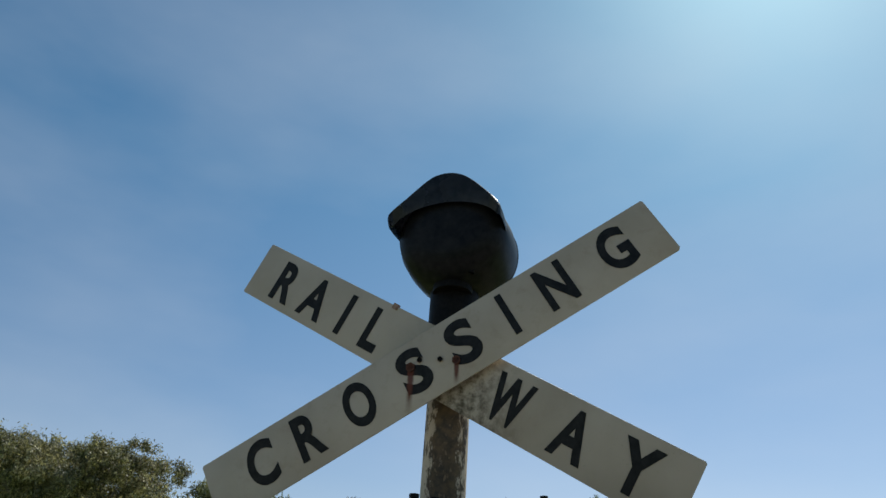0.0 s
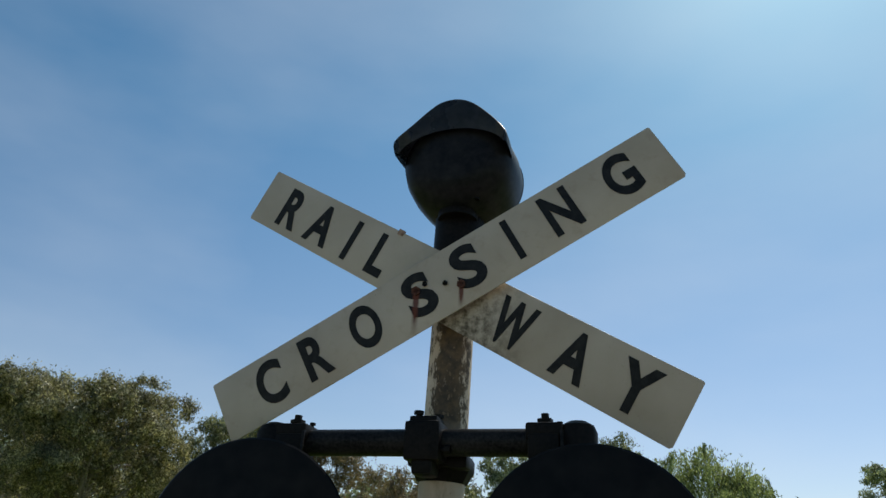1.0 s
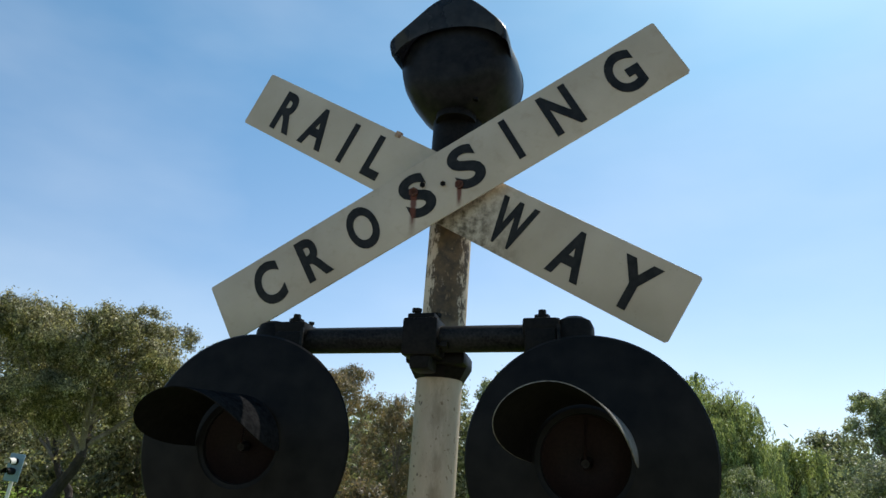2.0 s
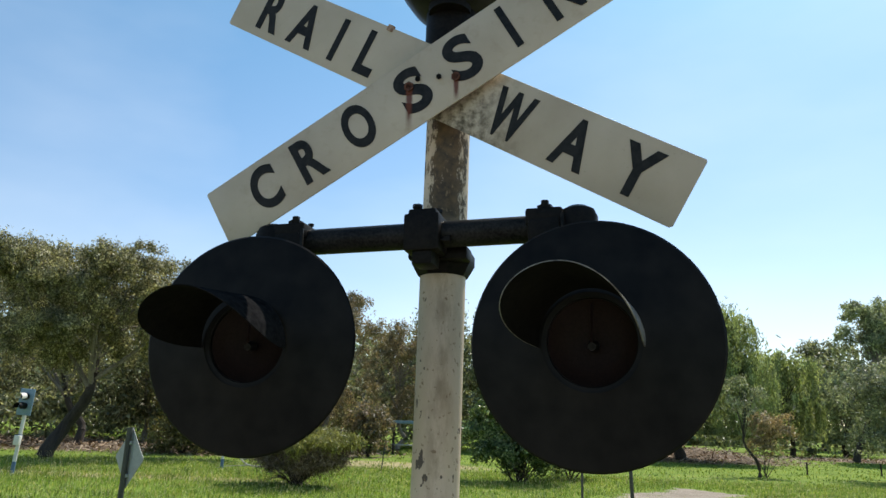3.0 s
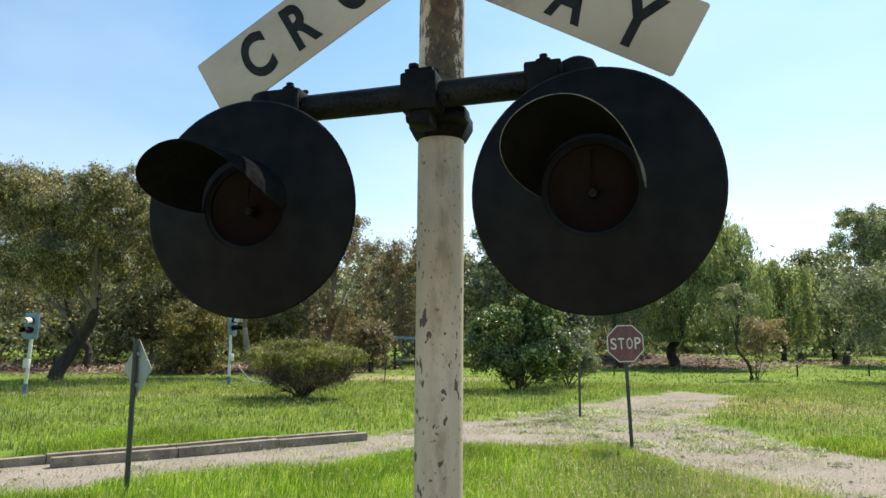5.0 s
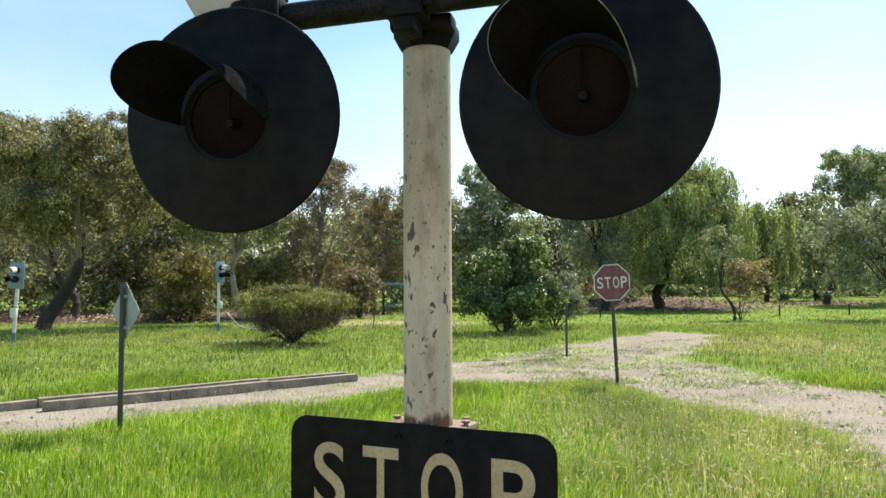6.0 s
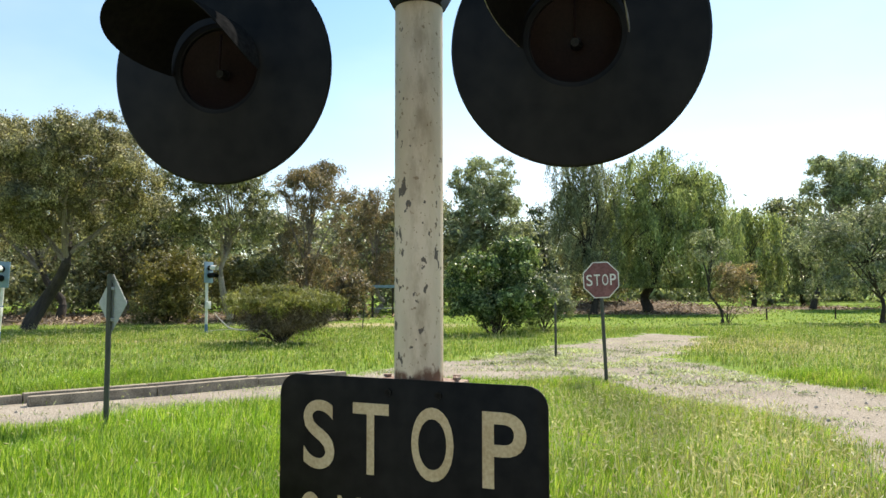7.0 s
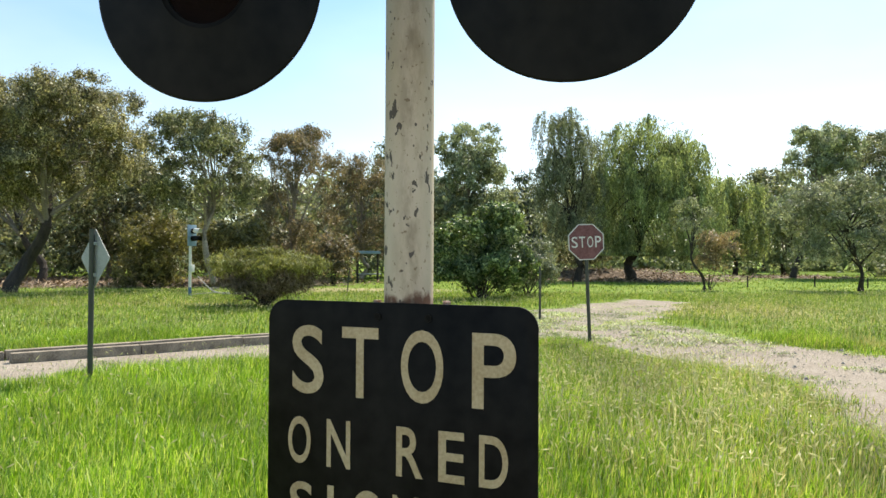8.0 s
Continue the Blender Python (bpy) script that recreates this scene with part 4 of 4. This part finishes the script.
def stake(x, y, h, r, lean, material, label):
    root = thing("marker_post", pose(x, y, 0, 0, lean, 0), label, "post", "thin posts in the field")
    bm = rod((0, 0, -0.1), (0, 0, h), r, r * 0.92, 10)
    part("shaft", bm, material, root)
    part("cap", rod((0, 0, h), (0, 0, h + 0.012), r * 1.15, r * 0.8, 10), material, root)


stake(1.83, 13.6, 1.02, 0.024, 0, POST, "thin dark green steel post beside the path")
stake(-3.05, 21.7, 0.85, 0.016, 5, POST, "thin leaning stake in the grass")
stake(12.9, 30.2, 0.5, 0.035, 0, BARK, "short dark wooden post in the field")
stake(16.7, 32.0, 0.5, 0.035, 0, BARK, "short dark wooden post in the field")
stake(18.2, 30.5, 0.45, 0.03, 0, BARK, "short dark wooden post in the field")
stake(5.4, 30.0, 0.4, 0.03, 0, BARK, "short dark wooden post in the field")


def picnic_table():
    root = thing("picnic_shelter", pose(-3.9, 35.0, 0, 0, 0, 6), "low blue grey roofed shelter on dark posts", "shelter")
    part("roof", slab([(-0.65, 1.42), (-0.6, 1.56), (0.6, 1.56), (0.65, 1.42)], 1.4, pose(0, -0.7, 0), 0.01), SLATE, root)
    for x in (-0.5, 0.5):
        for y in (-0.5, 0.5):
            part("leg", rod((x, y, -0.05), (x, y, 1.43), 0.05, segs=10), BARK, root)
    part("bench_top", box(1.3, 0.5, 0.06, pose(0, 0, 0.42), 0.01), GALV, root)


picnic_table()


# ---- plants ----
def tube(points, radii, segs, bm):
    """A smoothly bent, tapered limb through points."""
    ctrl = [Vector(p) for p in points]
    ctrl = [ctrl[0]] + ctrl + [ctrl[-1]]
    fine, thick = [], []
    for i in range(len(points) - 1):
        p0, p1, p2, p3 = ctrl[i:i + 4]
        for u in (0.0, 0.34, 0.67):
            fine.append(0.5 * (2 * p1 + (p2 - p0) * u + (2 * p0 - 5 * p1 + 4 * p2 - p3) * u * u + (3 * p1 - p0 - 3 * p2 + p3) * u ** 3))
            thick.append(radii[i] * (1 - u) + radii[i + 1] * u)
    points, radii = fine + [ctrl[-1]], thick + [radii[-1]]
    rings = []
    for i, (p, r) in enumerate(zip(points, radii)):
        p = Vector(p)
        d = (Vector(points[min(i + 1, len(points) - 1)]) - Vector(points[max(i - 1, 0)])).normalized()
        q = d.to_track_quat("Z", "Y").to_matrix()
        rings.append([bm.verts.new(p + q @ Vector((r * math.cos(2 * math.pi * k / segs), r * math.sin(2 * math.pi * k / segs), 0))) for k in range(segs)])
    for a, b in zip(rings, rings[1:]):
        for k in range(segs):
            bm.faces.new((a[k], a[(k + 1) % segs], b[(k + 1) % segs], b[k]))
    bm.faces.new(rings[-1])


def leaf_quads(g, p, out, length, width, droop):
    """Pointed leaves at p that lie roughly across the outward direction and hang by droop."""
    n = len(p)
    a = unit(unit(np.cross(out, g.normal(size=(n, 3)))) + np.array([0, 0, -droop]) + 0.45 * g.normal(size=(n, 3)))
    b = unit(np.cross(a, out + 0.55 * g.normal(size=(n, 3))))
    L, W = (length * g.uniform(0.6, 1.3, n))[:, None], (width * g.uniform(0.6, 1.3, n))[:, None]
    return np.stack([p - a * L / 2, p + b * W / 2 - a * L * 0.1, p + a * L / 2, p - b * W / 2 - a * L * 0.1], 1)


def leaf_cloud(g, centres, sizes, count, length, width, droop, squash=0.75):
    """Leaves scattered round clump centres, thinning outwards."""
    share = sizes ** 2 / (sizes ** 2).sum()
    which = g.choice(len(centres), count, p=share)
    d = unit(g.normal(size=(count, 3)))
    off = d * (sizes[which] * np.abs(g.normal(0, 0.62, count)))[:, None]
    off[:, 2] *= squash
    return leaf_quads(g, centres[which] + off, unit(d + np.array([0, 0, 0.3])), length, width, droop)


def billows(g, centres, sizes, count, length, width, droop, floor):
    """Dense leafy heaps: each clump is a rounded cap of sprays, closed on top and open below."""
    sprays = 26
    d = unit(g.normal(size=(len(centres) * sprays, 3)) + np.array([0, 0, 0.45]))
    big = np.repeat(sizes, sprays)
    tips = np.repeat(centres, sprays, 0) + d * np.array([1.0, 1.0, 0.72]) * (big * g.uniform(0.62, 1.08, len(d)))[:, None]
    tips[:, 2] = np.maximum(tips[:, 2], floor)
    tuft = big * g.uniform(0.14, 0.34, len(d))
    share = tuft ** 2 / (tuft ** 2).sum()
    which = g.choice(len(tips), count, p=share)
    off = g.normal(0, 0.55, (count, 3)) * tuft[which][:, None]
    off[:, 2] -= droop * 0.6 * g.random(count) ** 1.5 * tuft[which]
    return leaf_quads(g, tips[which] + off, unit(d[which] + 0.5 * unit(off)), length, width, droop)


def strands(g, centres, sizes, count, length, width, fall, floor):
    """Hanging foliage: leaves strung along thin strands that fall from the clumps."""
    per = 13
    n = count // per
    share = sizes ** 2 / (sizes ** 2).sum()
    which = g.choice(len(centres), n, p=share)
    bunch = g.integers(0, 9, n)
    knots = unit(g.normal(size=(len(centres) * 9, 3)) + np.array([0, 0, 0.5]))
    d = unit(knots[which * 9 + bunch] + 0.13 * g.normal(size=(n, 3)))
    top = centres[which] + d * np.array([1.0, 1.0, 0.7]) * (sizes[which] * g.uniform(0.75, 1.0, n))[:, None]
    long = fall * sizes[which] * g.uniform(0.35, 1.25, n)
    u = np.tile(np.linspace(0, 1, per), n)
    p = np.repeat(top, per, 0)
    sway = np.repeat(d * np.array([0.22, 0.22, 0]) * long[:, None], per, 0)
    p = p + sway * np.sqrt(u)[:, None] + g.normal(0, 0.045, p.shape)
    p[:, 2] -= u ** 1.15 * np.repeat(long, per)
    p[:, 2] = np.maximum(p[:, 2], floor)
    return leaf_quads(g, p, np.repeat(d, per, 0), length, width, 1.7)


def plant(seed, name, label, category, leaf, x, y, cx, rx, ry, z0, z1, clumps, leaves, length, width, droop, trunk, spread, lean=0.0):
    """A tree or shrub: bent trunk, limbs to every clump, and a crown of single leaves."""
    g = rnd(seed)
    root = thing(name, pose(x, y, 0), label, category)
    mid, half = np.array([cx - x, 0.0, (z0 + z1) / 2]), np.array([rx, ry, (z1 - z0) / 2])
    size0 = (rx * ry * half[2]) ** (1 / 3) * 2.0 / math.sqrt(clumps) * spread ** 0.3
    d = unit(g.normal(size=(clumps, 3)) + np.array([0, 0, 0.25]))
    d = d / (np.abs(d) ** 3).sum(1, keepdims=True) ** (1 / 3)
    centres = mid + d * half * (1 - 0.22 * size0 / half) * (g.random((clumps, 1)) ** 0.24) * g.uniform(0.86, 1.05, (clumps, 1))
    sizes = size0 * g.uniform(0.6, 1.3, clumps)
    over = centres[:, 2] + sizes * 0.7 - z1
    centres[:, 2] -= np.maximum(over, 0)
    bm = bmesh.new()
    shrubby = z1 < 3.4 or category in ("shrub", "bush")
    fork = np.array([mid[0] * 0.35 + lean, 0, max(z0 * 0.72 + 0.08 * mid[2], 0.2 * z1)]) if not shrubby else np.array([0, 0, 0.12 * z1])
    if not shrubby:
        bend = g.normal(0, 0.06 * z1, 2)
        pts = [(0, 0, -0.1), (0.02, 0, 0.25), (fork[0] * 0.3 + bend[0] * 0.4, bend[1] * 0.4, fork[2] * 0.5), tuple(fork)]
        top = mid + np.array([0, 0, half[2] * 0.45])
        pts += [tuple(fork * 0.5 + top * 0.5 + g.normal(0, 0.04 * z1, 3)), tuple(top)]
        tube(pts, [trunk * 1.35, trunk, trunk * 0.85, trunk * 0.68, trunk * 0.4, trunk * 0.12], 10, bm)
    twig = bm if shrubby else bmesh.new()
    order = np.argsort(-sizes)
    for k, i in enumerate(order[: max(7, min(46, clumps * 2 // 3))]):
        c = centres[i]
        start = np.array(pts[3]) + (np.array(pts[4]) - np.array(pts[3])) * min(1.0, k * 0.09) if not shrubby else np.array([g.normal(0, trunk), g.normal(0, trunk), -0.03])
        bow = (start + c) / 2 + g.normal(0, 0.07, 3) * np.linalg.norm(c - start) + np.array([0, 0, 0.06 * z1])
        q1, q2 = start * 0.5 + bow * 0.5 + g.normal(0, 0.02, 3) * z1 * 0.3, bow * 0.5 + c * 0.5
        r0 = trunk * (0.42 if k < 5 else 0.22)
        tube([tuple(start), tuple(q1), tuple(bow), tuple(q2), tuple(c)], [r0, r0 * 0.75, r0 * 0.5, r0 * 0.32, r0 * 0.12], 6, twig)
    part("trunk", bm, SMOOTH if leaf in (LEAF_GUM, LEAF_BROWN, LEAF_OLIVE, LEAF_GREY) and not shrubby and 0.12 < trunk < 0.2 else BARK, root)
    if not shrubby:
        part("branchwork", twig, BARK if leaf in (LEAF_DARK, LEAF_GREY, LEAF_WILLOW) else SMOOTH, root, "forking limbs with paler bark" if leaf in (LEAF_OLIVE, LEAF_GUM, LEAF_BROWN, LEAF_GREEN) else "")
    loose = leaves * 7 // 100
    v = g.normal(size=(loose, 3))
    v = v / (np.abs(v) ** 2.6).sum(1, keepdims=True) ** (1 / 2.6) * g.random((loose, 1)) ** 0.4
    floor = 0.05 * z1 if shrubby else 0.16 * z1
    body = strands(g, centres, sizes, leaves - loose, length, width, 1.5 + droop, floor) if droop > 0.75 else billows(g, centres, sizes, leaves - loose, length, width, droop, floor)
    q = np.concatenate([body, leaf_cloud(g, mid + v * half * 0.95, np.full(loose, 0.22 * size0), loose, length, width, droop)])
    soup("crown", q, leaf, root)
    return root


# name, label, category, leaves, x, y, crown centre x, half widths, crown bottom and top, clumps, leaves, leaf length and width, droop, trunk radius, fullness
PLANTS = [
    ("gum_tree", "large spreading eucalyptus with olive leaves and dark trunk", "tree", LEAF_OLIVE, -13.85, 22.32, -13.45, 4.15, 3.0, 2.5, 6.85, 84, 170000, 0.105, 0.036, 0.55, 0.230, 0.80, 1.0),
    ("gum_tree", "eucalyptus with olive crown standing behind the big one", "tree", LEAF_OLIVE, -17.79, 30.92, -19.83, 3.97, 3.37, 1.64, 8.96, 57, 22000, 0.200, 0.070, 0.50, 0.200, 0.80),
    ("gum_tree", "slim eucalyptus with pale bare limbs and airy crown", "tree", LEAF_GUM, -8.55, 25.92, -8.85, 2.3, 1.90, 2.5, 6.76, 52, 30000, 0.150, 0.045, 0.65, 0.135, 0.55, -0.25),
    ("shrub", "dense olive shrub at the edge of the leaf litter", "shrub", LEAF_YELLOW, -11.81, 27.92, -11.75, 1.57, 1.33, 0.12, 2.98, 16, 14000, 0.150, 0.060, 0.20, 0.080, 0.90),
    ("gum_tree", "shaded eucalyptus deep in the grove", "tree", LEAF_OLIVE, -18.23, 37.92, -18.08, 3.19, 2.71, 0.54, 6.92, 41, 16000, 0.240, 0.090, 0.40, 0.160, 0.90),
    ("gum_tree", "thin eucalyptus with reddish brown drying leaves", "tree", LEAF_BROWN, -7.51, 32.92, -6.79, 2.05, 1.74, 1.15, 7.48, 49, 29250, 0.130, 0.042, 0.50, 0.160, 0.55),
    ("gum_tree", "thin eucalyptus with reddish brown drying leaves", "tree", LEAF_BROWN, -4.55, 37.92, -4.55, 1.98, 1.68, 1.15, 6.77, 38, 27000, 0.130, 0.042, 0.50, 0.140, 0.70),
    ("gum_tree", "green eucalyptus in the far grove", "tree", LEAF_GUM, -3.67, 45.92, -3.12, 2.76, 2.35, 0.41, 9.54, 41, 14000, 0.250, 0.100, 0.50, 0.200, 0.85),
    ("shrub", "low shrub with olive and brown leaves", "shrub", LEAF_YELLOW, -9.66, 30.92, -9.66, 1.74, 1.48, 0.12, 2.76, 14, 10000, 0.170, 0.070, 0.20, 0.080, 0.90),
    ("shrub", "rusty leaved shrub beside the grove", "shrub", LEAF_BROWN, -4.95, 30.92, -4.89, 1.05, 0.90, 0.12, 2.14, 9, 5000, 0.160, 0.070, 0.20, 0.060, 0.90),
    ("shrub", "shaded shrub under the eucalypts", "shrub", LEAF_OLIVE, -9.27, 39.92, -9.11, 1.76, 1.50, 0.12, 3.07, 12, 8000, 0.200, 0.080, 0.20, 0.080, 0.90),
    ("gum_tree", "full green eucalyptus behind the dense bush", "tree", LEAF_GREEN, 1.73, 42.92, 1.61, 2.36, 2.00, 0.12, 9.47, 53, 32400, 0.197, 0.074, 0.70, 0.220, 0.80),
    ("bush", "dense dark green bush with glossy light tips", "bush", LEAF_BUSH, 1.03, 20.42, 1.08, 1.42, 1.18, 0.12, 2.72, 30, 34000, 0.110, 0.055, 0.25, 0.080, 0.80),
    ("shrub", "grey green loose shrub beside the dense bush", "shrub", LEAF_GREY, 2.62, 22.42, 2.58, 0.95, 0.80, 0.12, 1.96, 16, 12000, 0.120, 0.035, 0.20, 0.060, 0.90),
    ("pine_tree", "dark dense conifer in the distance", "tree", LEAF_DARK, 6.70, 61.92, 6.70, 1.98, 1.69, 0.15, 9.33, 30, 9000, 0.300, 0.100, 0.10, 0.200, 0.90),
    ("gum_tree", "tall blue grey eucalyptus with airy crown", "tree", LEAF_GREY, 7.06, 37.92, 6.61, 1.67, 1.42, 1.75, 9.66, 49, 32400, 0.164, 0.049, 0.80, 0.200, 0.75),
    ("willow_tree", "broad weeping tree with bright green hanging foliage", "tree", LEAF_WILLOW, 10.47, 39.92, 11.42, 3.57, 3.03, 0.76, 9.40, 95, 70200, 0.213, 0.057, 1.60, 0.300, 0.85),
    ("gum_tree", "dark trunked tree shaded behind the weeping tree", "tree", LEAF_OLIVE, 8.84, 45.92, 8.66, 2.39, 2.03, 0.12, 6.66, 34, 16200, 0.205, 0.082, 0.60, 0.200, 0.85),
    ("small_tree", "small twisted tree with thin grey crown", "tree", LEAF_GREY, 10.20, 27.92, 9.75, 0.85, 0.70, 1.5, 3.70, 24, 2200, 0.110, 0.032, 0.30, 0.060, 0.60, -0.35),
    ("shrub", "sparse shrub with dry pinkish brown foliage", "shrub", LEAF_DRY, 10.43, 27.92, 10.80, 0.75, 0.64, 0.52, 2.36, 9, 3600, 0.120, 0.050, 0.20, 0.040, 0.75),
    ("gum_tree", "light green tree in the far wood", "tree", LEAF_WILLOW, 22.85, 55.92, 22.52, 2.58, 2.19, 0.25, 8.22, 38, 20250, 0.262, 0.098, 1.00, 0.200, 0.85),
    ("gum_tree", "dark green tree in the far wood", "tree", LEAF_GUM, 35.84, 79.92, 35.68, 4.00, 3.40, 0.12, 11.38, 38, 14000, 0.420, 0.170, 0.50, 0.250, 0.85),
    ("gum_tree", "light green tree in the far wood", "tree", LEAF_GREEN, 28.57, 59.92, 28.57, 2.64, 2.24, 0.18, 6.90, 34, 12000, 0.320, 0.120, 0.80, 0.200, 0.85),
    ("gum_tree", "tall full green eucalyptus at the field edge", "tree", LEAF_GREEN, 23.02, 46.92, 25.11, 2.73, 2.32, 0.58, 10.24, 60, 40500, 0.213, 0.082, 0.60, 0.220, 0.80),
    ("gum_tree", "tall full green eucalyptus at the field edge", "tree", LEAF_GUM, 32.01, 49.92, 32.01, 4.40, 3.74, 0.54, 10.94, 64, 40500, 0.221, 0.082, 0.60, 0.260, 0.85),
    ("small_tree", "spreading grey green small tree with several stems", "tree", LEAF_GREY, 16.25, 27.7, 16.3, 2.95, 2.3, 0.7, 4.5, 70, 24000, 0.135, 0.050, 0.35, 0.100, 0.75),
]
for number, row in enumerate(PLANTS):
    plant(100 + number, *row)


def round_bush():
    """The mushroom-shaped bush with bare stems underneath."""
    g = rnd(77)
    root = thing("bush", pose(-4.28, 16.7, 0), "flat topped yellow green bush on bare dark stems", "bush")
    n = 110
    a, r = g.uniform(0, 6.28, n), np.sqrt(g.random(n)) * 1.30
    roof, keel = 1.33 - 0.30 * (r / 1.3) ** 3, 0.62 + 0.22 * r / 1.3
    centres = np.stack([np.cos(a) * r, np.sin(a) * r, keel + (roof - keel) * g.random(n) ** 0.55 + g.normal(0, 0.04, n)], -1)
    under = np.stack([np.cos(a) * r * 0.82, np.sin(a) * r * 0.82, 0.36 + 0.36 * r / 1.3 + g.normal(0, 0.09, n)], -1)
    both = np.concatenate([centres, under])
    soup("crown", leaf_cloud(g, centres, np.full(n, 0.24), 60000, 0.085, 0.020, -0.9, 0.6), LEAF_HEDGE, root)
    soup("twigwork", leaf_cloud(g, under, np.full(n, 0.30), 36000, 0.13, 0.013, -0.7, 0.8), TWIG, root, "dry brown leafless twigs under the crown")
    for k in range(46):
        bm = bmesh.new()
        if k < 40:
            c = both[g.integers(0, 2 * n)] * np.array([0.8, 0.8, 0.95])
            sx, sy = g.normal(0, 0.05, 2)
            bow = g.normal(0, 0.05, 3)
            tube([(sx, sy, -0.03), (c[0] * 0.35 + bow[0], c[1] * 0.35, 0.26), (c[0] * 0.75 + bow[1], c[1] * 0.75 + bow[2], 0.52), tuple(c)], [0.022, 0.018, 0.012, 0.004], 5, bm)
        else:
            e = 0.85 + 0.06 * (k - 40)
            tube([(0, 0, 0), (-0.4 * e, 0.1 * k - 4.2, 0.2), (-0.85 * e, 0.2 * k - 8.4, 0.10 + 0.04 * (k - 40))], [0.013, 0.009, 0.003], 5, bm)
        part("stem", bm, BARK, root)


round_bush()


def far_wood():
    """The belt of distant woods that closes the field."""
    g = rnd(55)
    n = 800
    a = g.uniform(-1.25, 1.25, n)
    r = g.uniform(88, 125, n)
    centres = np.stack([np.sin(a) * r, np.cos(a) * r, (0.6 + 11 * g.random(n) ** 1.4) * (0.85 + 0.25 * np.sin(a * 9) * np.cos(a * 23))], -1)
    q = leaf_cloud(g, centres, g.uniform(2.2, 4.2, n), 145000, 1.1, 0.5, 0.3)
    tagged(soup("far_wood", q, LEAF_GREEN), "belt of distant eucalyptus woodland around the field", "woodland", kind="stuff")
    n = 680
    a, r = np.concatenate([g.uniform(-0.85, 0.1, 520), g.uniform(0.08, 0.85, 160)]), np.concatenate([g.uniform(40, 60, 520), g.uniform(62, 82, 160)])
    centres = np.stack([np.sin(a) * r, np.cos(a) * r, 0.3 + np.minimum(np.abs(g.normal(0, 0.10, n)), 0.13) * r * 0.8], -1)
    q = leaf_cloud(g, centres, g.uniform(0.9, 2.0, n), 115000, 0.37, 0.17, 0.3)
    tagged(soup("undergrowth", q, LEAF_GUM), "shaded undergrowth between the trees of the grove", "undergrowth", kind="stuff")


far_wood()


def fallen_branch():
    root = thing("fallen_branch", pose(-6.9, 20.9, 0), "silvery dead branch lying in the grass", "branch")
    bm = bmesh.new()
    tube([(-0.55, 0.2, 0.62), (-0.2, 0.1, 0.3), (0.1, 0.0, 0.14), (0.7, -0.1, 0.12), (1.35, 0.0, 0.16), (1.9, 0.1, 0.12)], [0.012, 0.018, 0.024, 0.024, 0.018, 0.008], 8, bm)
    tube([(0.1, 0, 0.14), (-0.5, -0.1, 0.1), (-0.9, -0.2, 0.02)], [0.018, 0.012, 0.005], 6, bm)
    part("limb", bm, DEADWOOD, root)


fallen_branch()
